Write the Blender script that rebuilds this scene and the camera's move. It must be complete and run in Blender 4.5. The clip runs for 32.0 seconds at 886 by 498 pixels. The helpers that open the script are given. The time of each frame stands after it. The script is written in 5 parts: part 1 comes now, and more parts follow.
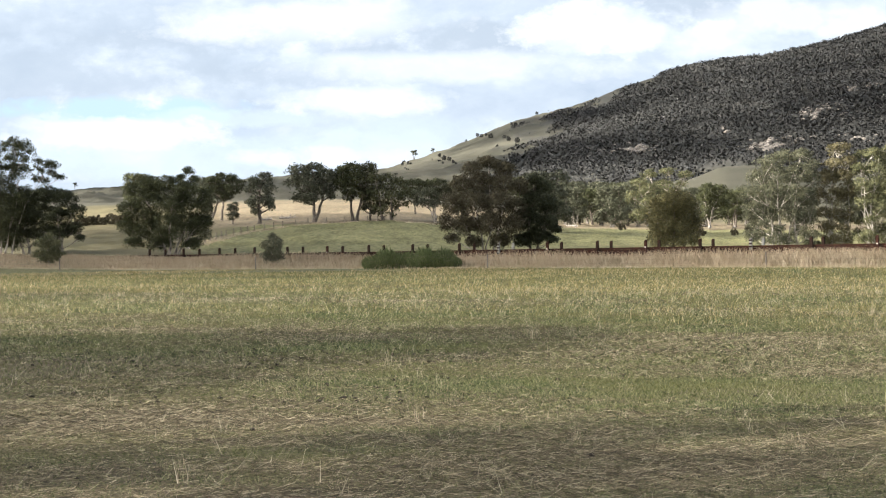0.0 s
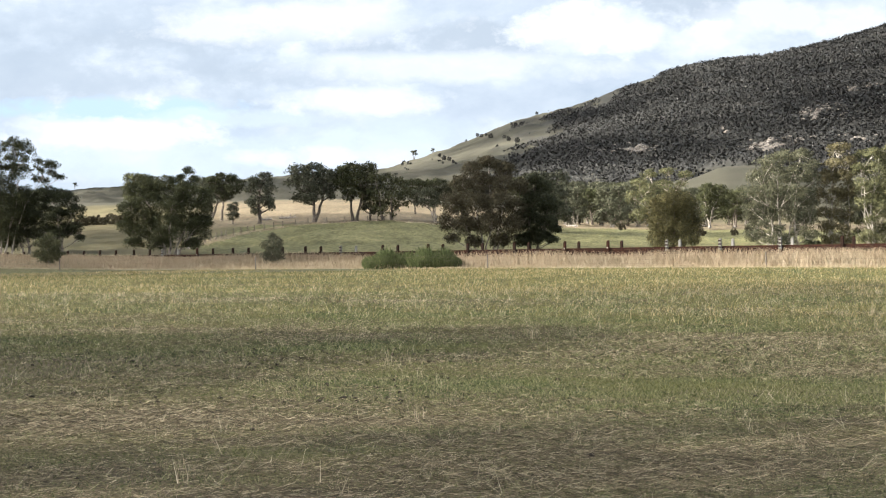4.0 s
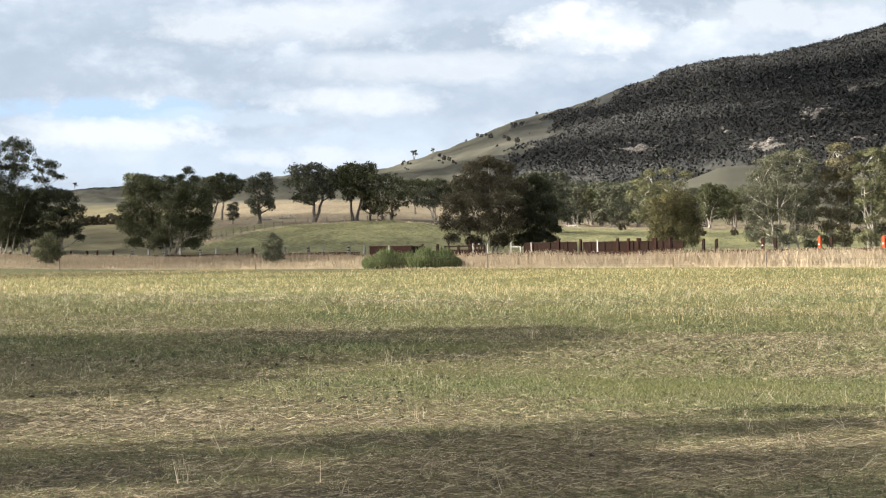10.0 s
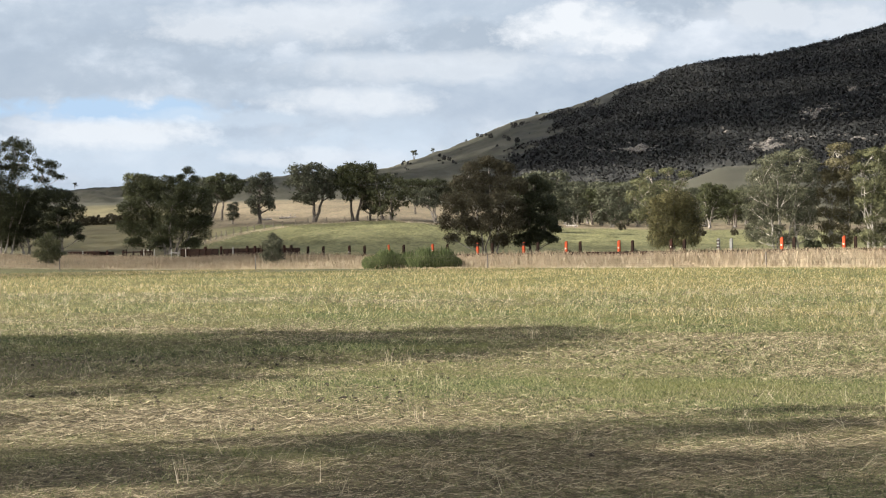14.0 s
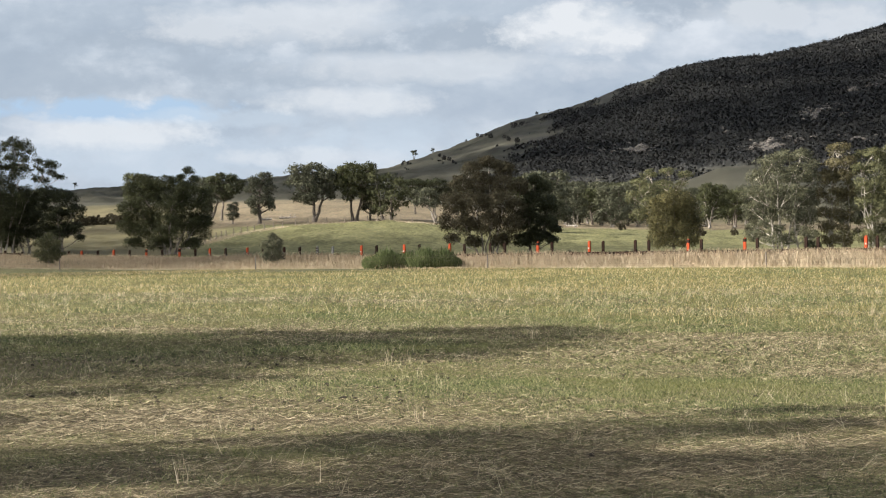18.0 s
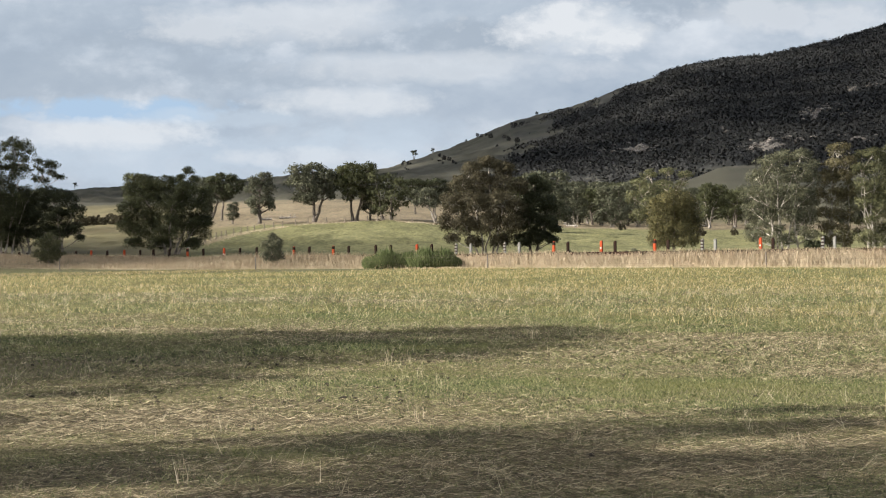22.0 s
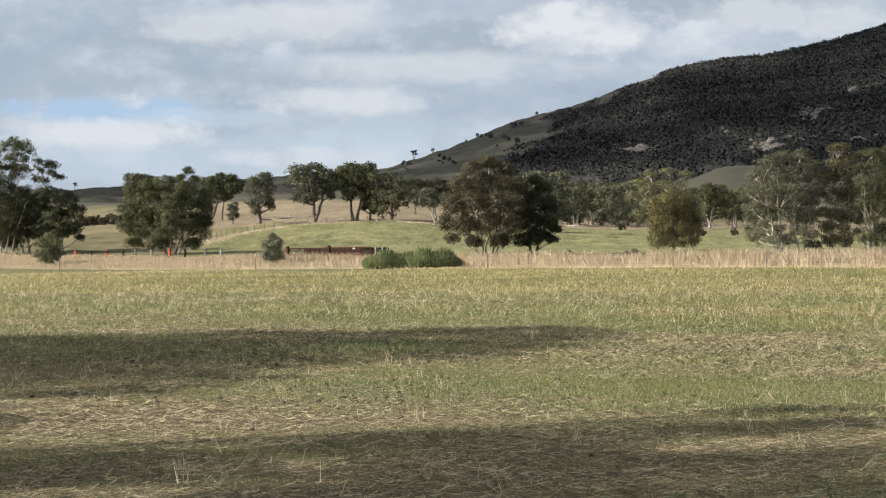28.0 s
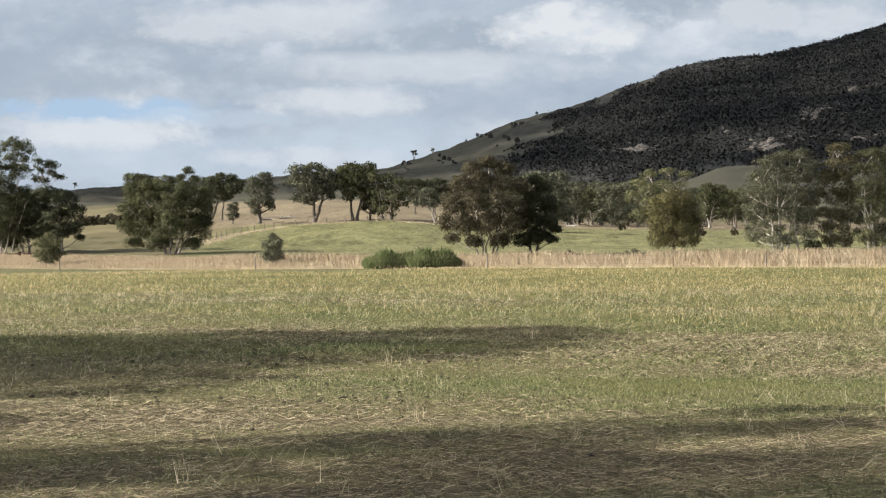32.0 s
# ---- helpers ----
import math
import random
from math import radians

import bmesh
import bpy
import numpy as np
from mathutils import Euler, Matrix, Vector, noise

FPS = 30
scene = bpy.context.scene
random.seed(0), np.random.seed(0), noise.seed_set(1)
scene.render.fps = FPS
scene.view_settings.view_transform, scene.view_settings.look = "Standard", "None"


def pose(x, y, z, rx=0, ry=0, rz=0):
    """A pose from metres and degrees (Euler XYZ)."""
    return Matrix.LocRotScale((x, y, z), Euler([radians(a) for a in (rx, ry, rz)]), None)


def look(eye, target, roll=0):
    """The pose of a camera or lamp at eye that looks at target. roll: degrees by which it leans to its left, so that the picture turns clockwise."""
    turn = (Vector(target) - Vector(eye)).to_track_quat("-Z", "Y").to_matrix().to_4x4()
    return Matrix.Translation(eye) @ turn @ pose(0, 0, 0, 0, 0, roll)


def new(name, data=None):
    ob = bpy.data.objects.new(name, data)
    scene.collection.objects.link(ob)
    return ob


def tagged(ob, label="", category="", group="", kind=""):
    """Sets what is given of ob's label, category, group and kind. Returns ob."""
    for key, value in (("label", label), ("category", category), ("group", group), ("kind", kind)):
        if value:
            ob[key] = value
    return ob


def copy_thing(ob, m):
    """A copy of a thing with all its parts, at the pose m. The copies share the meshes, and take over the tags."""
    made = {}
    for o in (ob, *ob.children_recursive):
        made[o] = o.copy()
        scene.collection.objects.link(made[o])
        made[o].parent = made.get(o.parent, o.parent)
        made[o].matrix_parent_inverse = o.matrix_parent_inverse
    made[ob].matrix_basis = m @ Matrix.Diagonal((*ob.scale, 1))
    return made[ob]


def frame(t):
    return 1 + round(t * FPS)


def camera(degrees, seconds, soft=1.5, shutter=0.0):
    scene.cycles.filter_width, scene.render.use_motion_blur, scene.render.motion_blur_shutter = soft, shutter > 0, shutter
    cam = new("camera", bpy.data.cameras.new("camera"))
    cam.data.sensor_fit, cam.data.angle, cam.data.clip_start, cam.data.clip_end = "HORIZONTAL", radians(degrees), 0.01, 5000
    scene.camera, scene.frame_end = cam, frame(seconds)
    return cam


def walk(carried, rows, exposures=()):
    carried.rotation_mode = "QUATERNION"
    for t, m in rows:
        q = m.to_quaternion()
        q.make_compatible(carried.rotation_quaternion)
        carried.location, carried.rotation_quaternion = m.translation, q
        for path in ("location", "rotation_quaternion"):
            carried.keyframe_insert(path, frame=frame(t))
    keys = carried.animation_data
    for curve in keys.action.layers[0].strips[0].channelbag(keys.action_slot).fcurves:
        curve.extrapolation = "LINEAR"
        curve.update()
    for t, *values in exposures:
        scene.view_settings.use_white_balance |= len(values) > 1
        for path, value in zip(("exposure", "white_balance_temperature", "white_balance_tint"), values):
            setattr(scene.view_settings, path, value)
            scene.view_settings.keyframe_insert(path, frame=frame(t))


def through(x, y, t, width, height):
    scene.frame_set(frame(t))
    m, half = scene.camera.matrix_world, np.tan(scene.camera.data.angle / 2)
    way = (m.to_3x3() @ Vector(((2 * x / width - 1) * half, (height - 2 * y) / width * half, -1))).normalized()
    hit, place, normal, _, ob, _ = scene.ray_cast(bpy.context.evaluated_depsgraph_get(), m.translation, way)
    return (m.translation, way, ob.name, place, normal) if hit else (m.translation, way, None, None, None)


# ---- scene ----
F = 2850.0                      # focal length in picture widths of 1568
EYE = 1.6
cam = camera(2 * math.degrees(math.atan(784 / F)), 32.0, soft=1.1)


def aim(yaw=0.0, pitch=0.0):
    return pose(0, 0, EYE, 90 + pitch, 0, yaw)


PATH = [(0.0, aim()), (5.5, aim()), (5.9, aim(0.036)), (6.3, aim(0.036)), (7.1, aim(0.02)), (7.6, aim()), (16.0, aim()), (32.0, aim())]
STOPS = 1.42
EXPOSURES = [(t, STOPS + e) for t, e in ((0.0, 0.62), (3.5, 0.6), (7.0, 0.56), (9.0, 0.46), (11.0, 0.3), (13.0, 0.21), (16.0, 0.09), (20.0, -0.02), (25.0, -0.04), (32.0, -0.06))]
walk(cam, PATH, EXPOSURES)

# ---- sky and sun ----
SUN_EL = 27.0
SUN_WAY = Vector((math.cos(radians(18)) * math.cos(radians(SUN_EL)), math.sin(radians(18)) * math.cos(radians(SUN_EL)), -math.sin(radians(SUN_EL))))
world = bpy.data.worlds.new("world")
scene.world = world
world.use_nodes = True
sky = world.node_tree.nodes.new("ShaderNodeTexSky")
sky.sky_type, sky.sun_disc = "NISHITA", False
sky.sun_elevation, sky.sun_rotation = radians(SUN_EL), radians(-108)
sky.air_density, sky.dust_density = 1.0, 3.0
veil = world.node_tree.nodes.new("ShaderNodeHueSaturation")      # cloud cover greys the sky's light
veil.inputs["Saturation"].default_value = 0.4
world.node_tree.links.new(sky.outputs[0], veil.inputs["Color"])
world.node_tree.links.new(veil.outputs[0], world.node_tree.nodes["Background"].inputs[0])
world.node_tree.nodes["Background"].inputs[1].default_value = 0.116
sun = new("sun", bpy.data.lights.new("sun", "SUN"))
sun.data.energy, sun.data.angle, sun.data.color = 5.0, radians(0.6), (1.0, 0.945, 0.85)
sun.matrix_world = look(Vector((0, 0, 300)) - SUN_WAY * 100, Vector((0, 0, 300)))


# ---- materials ----
class Nodes:
    """A short hand for node materials."""

    def __init__(self, name):
        self.mat = bpy.data.materials.new(name)
        self.mat.use_nodes = True
        self.tree = self.mat.node_tree
        self.bsdf = self.tree.nodes["Principled BSDF"]
        self.out = self.tree.nodes["Material Output"]

    def add(self, kind, **inputs):
        n = self.tree.nodes.new(kind)
        for key, value in inputs.items():
            self.put(n.inputs[key.replace("_", " ")], value)
        return n

    def put(self, socket, value):
        if isinstance(value, bpy.types.NodeSocket):
            self.tree.links.new(value, socket)
        elif isinstance(value, tuple) and len(value) == 3 and socket.type == "RGBA":
            socket.default_value = (*value, 1)
        else:
            socket.default_value = value

    def noise(self, scale, detail=4.0, vector=None, rough=0.55, distort=0.0):
        n = self.add("ShaderNodeTexNoise", Scale=scale, Detail=detail, Roughness=rough, Distortion=distort)
        if vector is not None:
            self.put(n.inputs["Vector"], vector)
        return n.outputs["Fac"]

    def ramp(self, fac, *stops):
        n = self.add("ShaderNodeValToRGB")
        e = n.color_ramp.elements
        while len(e) < len(stops):
            e.new(0.5)
        for el, (at, colour) in zip(e, stops):
            el.position, el.color = at, (*colour, 1) if isinstance(colour, tuple) else (colour, colour, colour, 1)
        self.put(n.inputs[0], fac)
        return n.outputs[0]

    def mix(self, fac, a, b, how="MIX"):
        n = self.tree.nodes.new("ShaderNodeMix")
        n.data_type, n.blend_type = "RGBA", how
        for socket, value in ((n.inputs[0], fac), (n.inputs[6], a), (n.inputs[7], b)):
            self.put(socket, value)
        return n.outputs[2]

    def math(self, how, a, b=0.0, clamp=False):
        n = self.tree.nodes.new("ShaderNodeMath")
        n.operation, n.use_clamp = how, clamp
        self.put(n.inputs[0], a)
        self.put(n.inputs[1], b)
        return n.outputs[0]

    def coords(self, which="Object"):
        return self.add("ShaderNodeTexCoord").outputs[which]

    def stretch(self, vector, x, y, z, move=(0, 0, 0)):
        n = self.add("ShaderNodeMapping", Vector=vector)
        n.inputs["Scale"].default_value = (x, y, z)
        n.inputs["Location"].default_value = move
        return n.outputs[0]

    def bump(self, height, strength=0.3, distance=0.02):
        n = self.add("ShaderNodeBump", Strength=strength, Distance=distance, Height=height)
        self.tree.links.new(n.outputs[0], self.bsdf.inputs["Normal"])

    def done(self, colour, rough=0.8, metal=0.0, spec=0.3):
        self.put(self.bsdf.inputs["Base Color"], colour)
        self.put(self.bsdf.inputs["Roughness"], rough)
        self.put(self.bsdf.inputs["Metallic"], metal)
        self.put(self.bsdf.inputs["Specular IOR Level"], spec)
        return self.mat


def leafy(name, dark, mid, light, through=0.25, patch=0.9):
    """Foliage: a little colour by leaf, more by spray, some light passing through."""
    n = Nodes(name)
    rnd = n.add("ShaderNodeNewGeometry").outputs["Random Per Island"]
    spray = n.noise(patch, 4, n.coords(), 0.6)
    tone = n.ramp(n.math("ADD", n.math("MULTIPLY", rnd, 0.45), n.math("MULTIPLY", spray, 0.55)), (0.22, dark), (0.5, mid), (0.78, light))
    n.done(tone, 0.6, spec=0.12)
    tr = n.add("ShaderNodeBsdfTranslucent", Color=tone)
    mix = n.add("ShaderNodeMixShader", Fac=through)
    n.tree.links.new(n.bsdf.outputs[0], mix.inputs[1])
    n.tree.links.new(tr.outputs[0], mix.inputs[2])
    n.tree.links.new(mix.outputs[0], n.out.inputs[0])
    return n.mat


def stalky(name, *stops, patch_scale=0.3, patch=None, through=0.2, patch_amount=0.8):
    """Grass stalks: colour by blade with drifts of another tone."""
    n = Nodes(name)
    rnd = n.add("ShaderNodeNewGeometry").outputs["Random Per Island"]
    colour = n.ramp(rnd, *stops)
    if patch:
        colour = n.mix(n.ramp(n.noise(patch_scale, 3, n.coords()), (0.42, 0.0), (0.62, patch_amount)), colour, patch)
    n.done(colour, 0.7, spec=0.2)
    tr = n.add("ShaderNodeBsdfTranslucent", Color=colour)
    mix = n.add("ShaderNodeMixShader", Fac=through)
    n.tree.links.new(n.bsdf.outputs[0], mix.inputs[1])
    n.tree.links.new(tr.outputs[0], mix.inputs[2])
    n.tree.links.new(mix.outputs[0], n.out.inputs[0])
    return n.mat


def bark(name, dark, light):
    n = Nodes(name)
    v = n.stretch(n.coords(), 3, 3, 0.8)
    f = n.noise(2.0, 6, v)
    n.bump(f, 0.5, 0.05)
    return n.done(n.ramp(f, (0.35, dark), (0.6, light)), 0.85)


def painted(name, base, worn, amount=0.5, metal=0.0):
    """Weathered paint or rusted steel."""
    n = Nodes(name)
    c = n.coords()
    f = n.noise(4.0, 6, c, 0.65)
    g = n.noise(0.9, 3, c)
    n.bump(f, 0.3, 0.01)
    edge = n.ramp(f, (amount - 0.06, 0.0), (amount + 0.1, 1.0))
    return n.done(n.mix(n.math("MULTIPLY", g, 0.5), n.mix(edge, base, worn), worn), 0.85, metal, 0.08)


LEAF_GUM = leafy("gum leaves", (0.024, 0.027, 0.013), (0.042, 0.046, 0.02), (0.07, 0.072, 0.032))
LEAF_DARK = leafy("dark gum leaves", (0.018, 0.021, 0.011), (0.03, 0.034, 0.016), (0.05, 0.053, 0.025))
LEAF_BROWN = leafy("russet gum leaves", (0.025, 0.022, 0.013), (0.045, 0.039, 0.022), (0.075, 0.064, 0.036))
LEAF_PALE = leafy("silvery gum leaves", (0.04, 0.042, 0.026), (0.078, 0.08, 0.05), (0.135, 0.132, 0.082))
LEAF_GOLD = leafy("golden gum leaves", (0.045, 0.042, 0.022), (0.09, 0.079, 0.042), (0.15, 0.13, 0.07))
LEAF_OLIVE = leafy("olive gum leaves", (0.042, 0.045, 0.024), (0.082, 0.084, 0.042), (0.138, 0.134, 0.066))
LEAF_CYPRESS = leafy("cypress sprays", (0.026, 0.026, 0.011), (0.066, 0.06, 0.025), (0.125, 0.11, 0.046))
LEAF_BUSH = leafy("broom sprays", (0.026, 0.036, 0.011), (0.06, 0.076, 0.025), (0.12, 0.138, 0.052))
LEAF_MIST = leafy("grey-green wood leaves", (0.034, 0.037, 0.023), (0.06, 0.063, 0.04), (0.1, 0.1, 0.066))
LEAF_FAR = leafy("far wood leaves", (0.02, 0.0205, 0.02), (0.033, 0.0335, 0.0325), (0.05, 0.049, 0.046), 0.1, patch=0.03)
BARK_PALE = bark("pale bark", (0.13, 0.115, 0.1), (0.4, 0.365, 0.32))
BARK_GREY = bark("grey bark", (0.06, 0.052, 0.045), (0.27, 0.24, 0.205))
BARK_DARK = bark("dark bark", (0.03, 0.025, 0.02), (0.12, 0.1, 0.08))
RUST = painted("rusted steel", (0.034, 0.012, 0.007), (0.014, 0.008, 0.006))
RUST_DARK = painted("dark rusted steel", (0.011, 0.007, 0.005), (0.02, 0.0095, 0.006))
ORANGE = painted("orange paint", (0.27, 0.045, 0.015), (0.13, 0.03, 0.016), 0.56)
GREYPAINT = painted("grey paint", (0.15, 0.15, 0.14), (0.09, 0.08, 0.065), 0.55)
WHITEPAINT = painted("white paint", (0.32, 0.305, 0.28), (0.22, 0.2, 0.17), 0.6)
TARP = painted("olive canvas", (0.02, 0.018, 0.011), (0.013, 0.012, 0.008))
OLDWOOD = painted("weathered timber", (0.2, 0.17, 0.14), (0.09, 0.075, 0.06))
STEEL = painted("railhead steel", (0.25, 0.2, 0.17), (0.1, 0.06, 0.04), 0.55, 0.6)


# ---- mesh helpers ----
def part(name, bm, material, parent=None, label="", at=None):
    me = bpy.data.meshes.new(name)
    if isinstance(bm, bmesh.types.BMesh):
        bm.to_mesh(me)
        bm.free()
    else:
        verts, faces = bm
        me.from_pydata(verts, [], faces)
    me.materials.append(material)
    ob = new(name, me)
    if at is not None:
        ob.matrix_basis = at
    if parent is not None:
        ob.parent = parent
    if label:
        tagged(ob, label)
    return ob


def empty(name, m):
    ob = new(name)
    ob.empty_display_size = 0.2
    ob.matrix_basis = m
    return ob


def box(bm, x0, x1, y0, y1, z0, z1, bevel=0.0):
    m = Matrix.Translation(((x0 + x1) / 2, (y0 + y1) / 2, (z0 + z1) / 2)) @ Matrix.Diagonal((x1 - x0, y1 - y0, z1 - z0, 1))
    vs = bmesh.ops.create_cube(bm, size=1.0, matrix=m)["verts"]
    if bevel:
        es = list({e for v in vs for e in v.link_edges})
        bmesh.ops.bevel(bm, geom=es, offset=bevel, segments=1, affect="EDGES")


def boxes(*specs, bevel=0.0):
    bm = bmesh.new()
    for s in specs:
        box(bm, *s, bevel=bevel)
    return bm


def tube(bm, points, radii, sides=7):
    """A tapered limb along points."""
    rings = []
    for i, p in enumerate(points):
        d = (points[min(i + 1, len(points) - 1)] - points[max(i - 1, 0)]).normalized()
        a = d.orthogonal().normalized()
        b = d.cross(a)
        rings.append([bm.verts.new(p + (a * math.cos(2 * math.pi * k / sides) + b * math.sin(2 * math.pi * k / sides)) * radii[i]) for k in range(sides)])
    for r0, r1 in zip(rings, rings[1:]):
        for k in range(sides):
            bm.faces.new((r0[k], r0[(k + 1) % sides], r1[(k + 1) % sides], r1[k]))
    bm.faces.new(rings[-1])


def quads_mesh(name, corners, material, soft=None, blend=0.7):
    """One mesh from an array (n, k, 3) of separate k-gons. soft: a direction for each, to which its shading leans."""
    n, k = corners.shape[:2]
    if soft is not None:
        flat = np.cross(corners[:, 1] - corners[:, 0], corners[:, 2] - corners[:, 0])
        flat /= np.maximum(np.linalg.norm(flat, axis=1), 1e-9)[:, None]
        turn = (flat * soft).sum(1) < 0
        corners = np.where(turn[:, None, None], corners[:, ::-1], corners)
        flat = np.where(turn[:, None], -flat, flat)
    me = bpy.data.meshes.new(name)
    me.vertices.add(n * k)
    me.vertices.foreach_set("co", corners.reshape(-1).astype(np.float32))
    me.loops.add(n * k)
    me.loops.foreach_set("vertex_index", np.arange(n * k, dtype=np.int32))
    me.polygons.add(n)
    me.polygons.foreach_set("loop_start", np.arange(0, n * k, k, dtype=np.int32))
    me.polygons.foreach_set("loop_total", np.full(n, k, dtype=np.int32))
    me.update(calc_edges=True)
    me.materials.append(material)
    if soft is not None:
        vec = soft * blend + flat * (1 - blend)
        vec /= np.maximum(np.linalg.norm(vec, axis=1), 1e-9)[:, None]
        me.normals_split_custom_set_from_vertices(np.repeat(vec, k, axis=0).tolist())
    return me


def smooth01(a, b, x):
    t = np.clip((x - a) / (b - a), 0, 1)
    return t * t * (3 - 2 * t)


# ---- the land: one sheet from the paddock to the mountain ----
COLS = np.array([-400, 0, 120, 190, 260, 400, 520, 680, 735, 800, 905, 1016, 1117, 1200, 1280, 1350, 1470, 1568, 1900.0])
ROWS = {   # sight line over the ground (rows down from the top of view) by distance
    200: np.interp(COLS, [-400, 0, 300, 700, 1100, 1568, 1900], [458, 455, 449, 444, 440, 437, 436]),
    330: np.interp(COLS, [-400, 0, 150, 300, 400, 520, 700, 800, 1000, 1300, 1900], [425, 420, 414, 406, 402, 397, 391, 398, 414, 417, 417]),
    450: np.interp(COLS, [-400, 0, 300, 520, 700, 820, 1000, 1300, 1900], [402, 398, 388, 378, 373, 385, 402, 405, 406]),
    650: np.interp(COLS, [-400, 0, 300, 520, 700, 820, 1000, 1300, 1900], [372, 370, 361, 354, 352, 366, 390, 392, 394]),
    800: np.interp(COLS, [-400, 0, 400, 700, 900, 1100, 1200, 1250, 1290, 1350, 1450, 1900], [371, 369, 358, 356, 362, 350, 326, 300, 292, 292, 318, 330]),
    1000: np.interp(COLS, [-400, 0, 400, 700, 900, 1100, 1290, 1900], [366, 364, 354, 350, 345, 338, 312, 300]),
    1350: np.interp(COLS, [-400, 0, 120, 190, 260, 400, 520, 680, 905, 1117, 1350, 1900], [352, 345, 336, 331, 333, 325, 318, 318, 300, 285, 265, 240]),
    2000: np.interp(COLS, [-400, 190, 300, 400, 520, 680, 735, 800, 850, 905, 960, 1016, 1117, 1200, 1250, 1350, 1470, 1568, 1900],
                    [420, 372, 340, 322, 312, 302, 283, 262, 241, 215, 201, 186, 150, 121, 108, 101, 75, 45, 5]),
    2500: np.interp(COLS, [-400, 400, 680, 1016, 1568, 1900], [440, 400, 385, 290, 180, 150]),
    4700: np.full(len(COLS), 440.0),
}
DIST = np.array(sorted(ROWS), float)
HEIGHT = np.array([[EYE + (441 - v) * d / F for v in ROWS[int(d)]] for d in DIST])


def near_z(x, y):
    return 0.0135 * x * smooth01(25, 110, y) * (1 - 0.35 * smooth01(0, 40, x))


def land_z(x, y):
    """Ground height at x, y (metres)."""
    x, y = np.asarray(x, float), np.asarray(y, float)
    yy = np.maximum(y, 1.0)
    col = np.clip(x / yy * F + 784, -400, 1900)
    yc = np.clip(yy, DIST[0], DIST[-1])
    k = np.clip(np.searchsorted(DIST, yc, side="right") - 1, 0, len(DIST) - 2)
    f = (yc - DIST[k]) / (DIST[k + 1] - DIST[k])
    c = np.interp(col, COLS, np.arange(len(COLS)))
    c0 = np.clip(c.astype(int), 0, len(COLS) - 2)
    cf = c - c0
    far = (HEIGHT[k, c0] * (1 - cf) + HEIGHT[k, c0 + 1] * cf) * (1 - f) + (HEIGHT[k + 1, c0] * (1 - cf) + HEIGHT[k + 1, c0 + 1] * cf) * f
    w = smooth01(150, 205, y)
    return near_z(np.clip(x, -70, 70), y) * (1 - w) + far * w


def view_xy(px, dist):
    """Ground place on the sight line of column px at that distance."""
    return (px - 784) / F * dist, dist


def on_land(px, dist):
    x, y = view_xy(px, dist)
    return Vector((x, y, float(land_z(x, y))))


ang = np.radians(np.concatenate([np.linspace(-180, -45, 28)[:-1], np.linspace(-45, -18, 28)[:-1], np.linspace(-18, 18, 250), np.linspace(18, 45, 28)[1:], np.linspace(45, 180, 28)[1:]]))
rad = np.concatenate([np.linspace(2, 20, 19)[:-1], np.geomspace(20, 140, 60)[:-1], np.linspace(140, 480, 130)[:-1], np.linspace(480, 1000, 60)[:-1], np.linspace(1000, 2100, 110)[:-1], np.geomspace(2100, 4500, 14)])
A, R = np.meshgrid(ang, rad)
GX, GY = R * np.sin(A), R * np.cos(A)
# off to the sides and behind, the country goes on as at the rim of the view
side = np.clip((np.abs(np.degrees(A)) - 22) / 60, 0, 1)
GA = np.clip(A, -0.38, 0.38)
GZ = land_z(R * np.sin(GA), R * np.cos(GA)) * (1 - side) * (R > 120) + near_z(GX, GY) * (R <= 120)
GZ = np.where((np.abs(A) < 0.38), land_z(GX, GY), GZ)
for _ in range(2):
    far_rows = rad > 210
    sm = GZ.copy()
    sm[1:-1, 1:-1] = (GZ[1:-1, 1:-1] * 2 + GZ[:-2, 1:-1] + GZ[2:, 1:-1] + GZ[1:-1, :-2] + GZ[1:-1, 2:]) / 6
    GZ[far_rows] = sm[far_rows]
rough = np.random.RandomState(3).normal(size=GZ.shape)
for _ in range(3):
    rough[1:-1, 1:-1] = (rough[:-2, 1:-1] + rough[2:, 1:-1] + rough[1:-1, :-2] + rough[1:-1, 2:]) / 2.6
GZ += rough * np.where(R > 1000, 0.8, np.where(R > 220, 0.12, np.where(R > 60, 0.01, 0.0)))
na, nr = len(ang), len(rad)
verts = np.stack([GX, GY, GZ], -1).reshape(-1, 3)
idx = np.arange(na * nr).reshape(nr, na)
faces = np.stack([idx[:-1, :-1], idx[:-1, 1:], idx[1:, 1:], idx[1:, :-1]], -1).reshape(-1, 4)
land_me = bpy.data.meshes.new("ground")
land_me.from_pydata(np.vstack([verts, [[0, 0, 0]]]).tolist(), [], faces.tolist() + [(int(idx[0, i + 1]), int(idx[0, i]), na * nr) for i in range(na - 1)])
col = GX / np.maximum(GY, 1) * F + 784
row = 441 - (GZ - EYE) / np.maximum(GY, 1) * F
crop = smooth01(168, 176, GY) * ((1 - smooth01(322, 334, GY)) * smooth01(340, 400, col + (GY - 170) * -0.75 + 60) * (1 - smooth01(860, 960, col)) + smooth01(870, 960, col) * (1 - smooth01(395, 425, GY)))
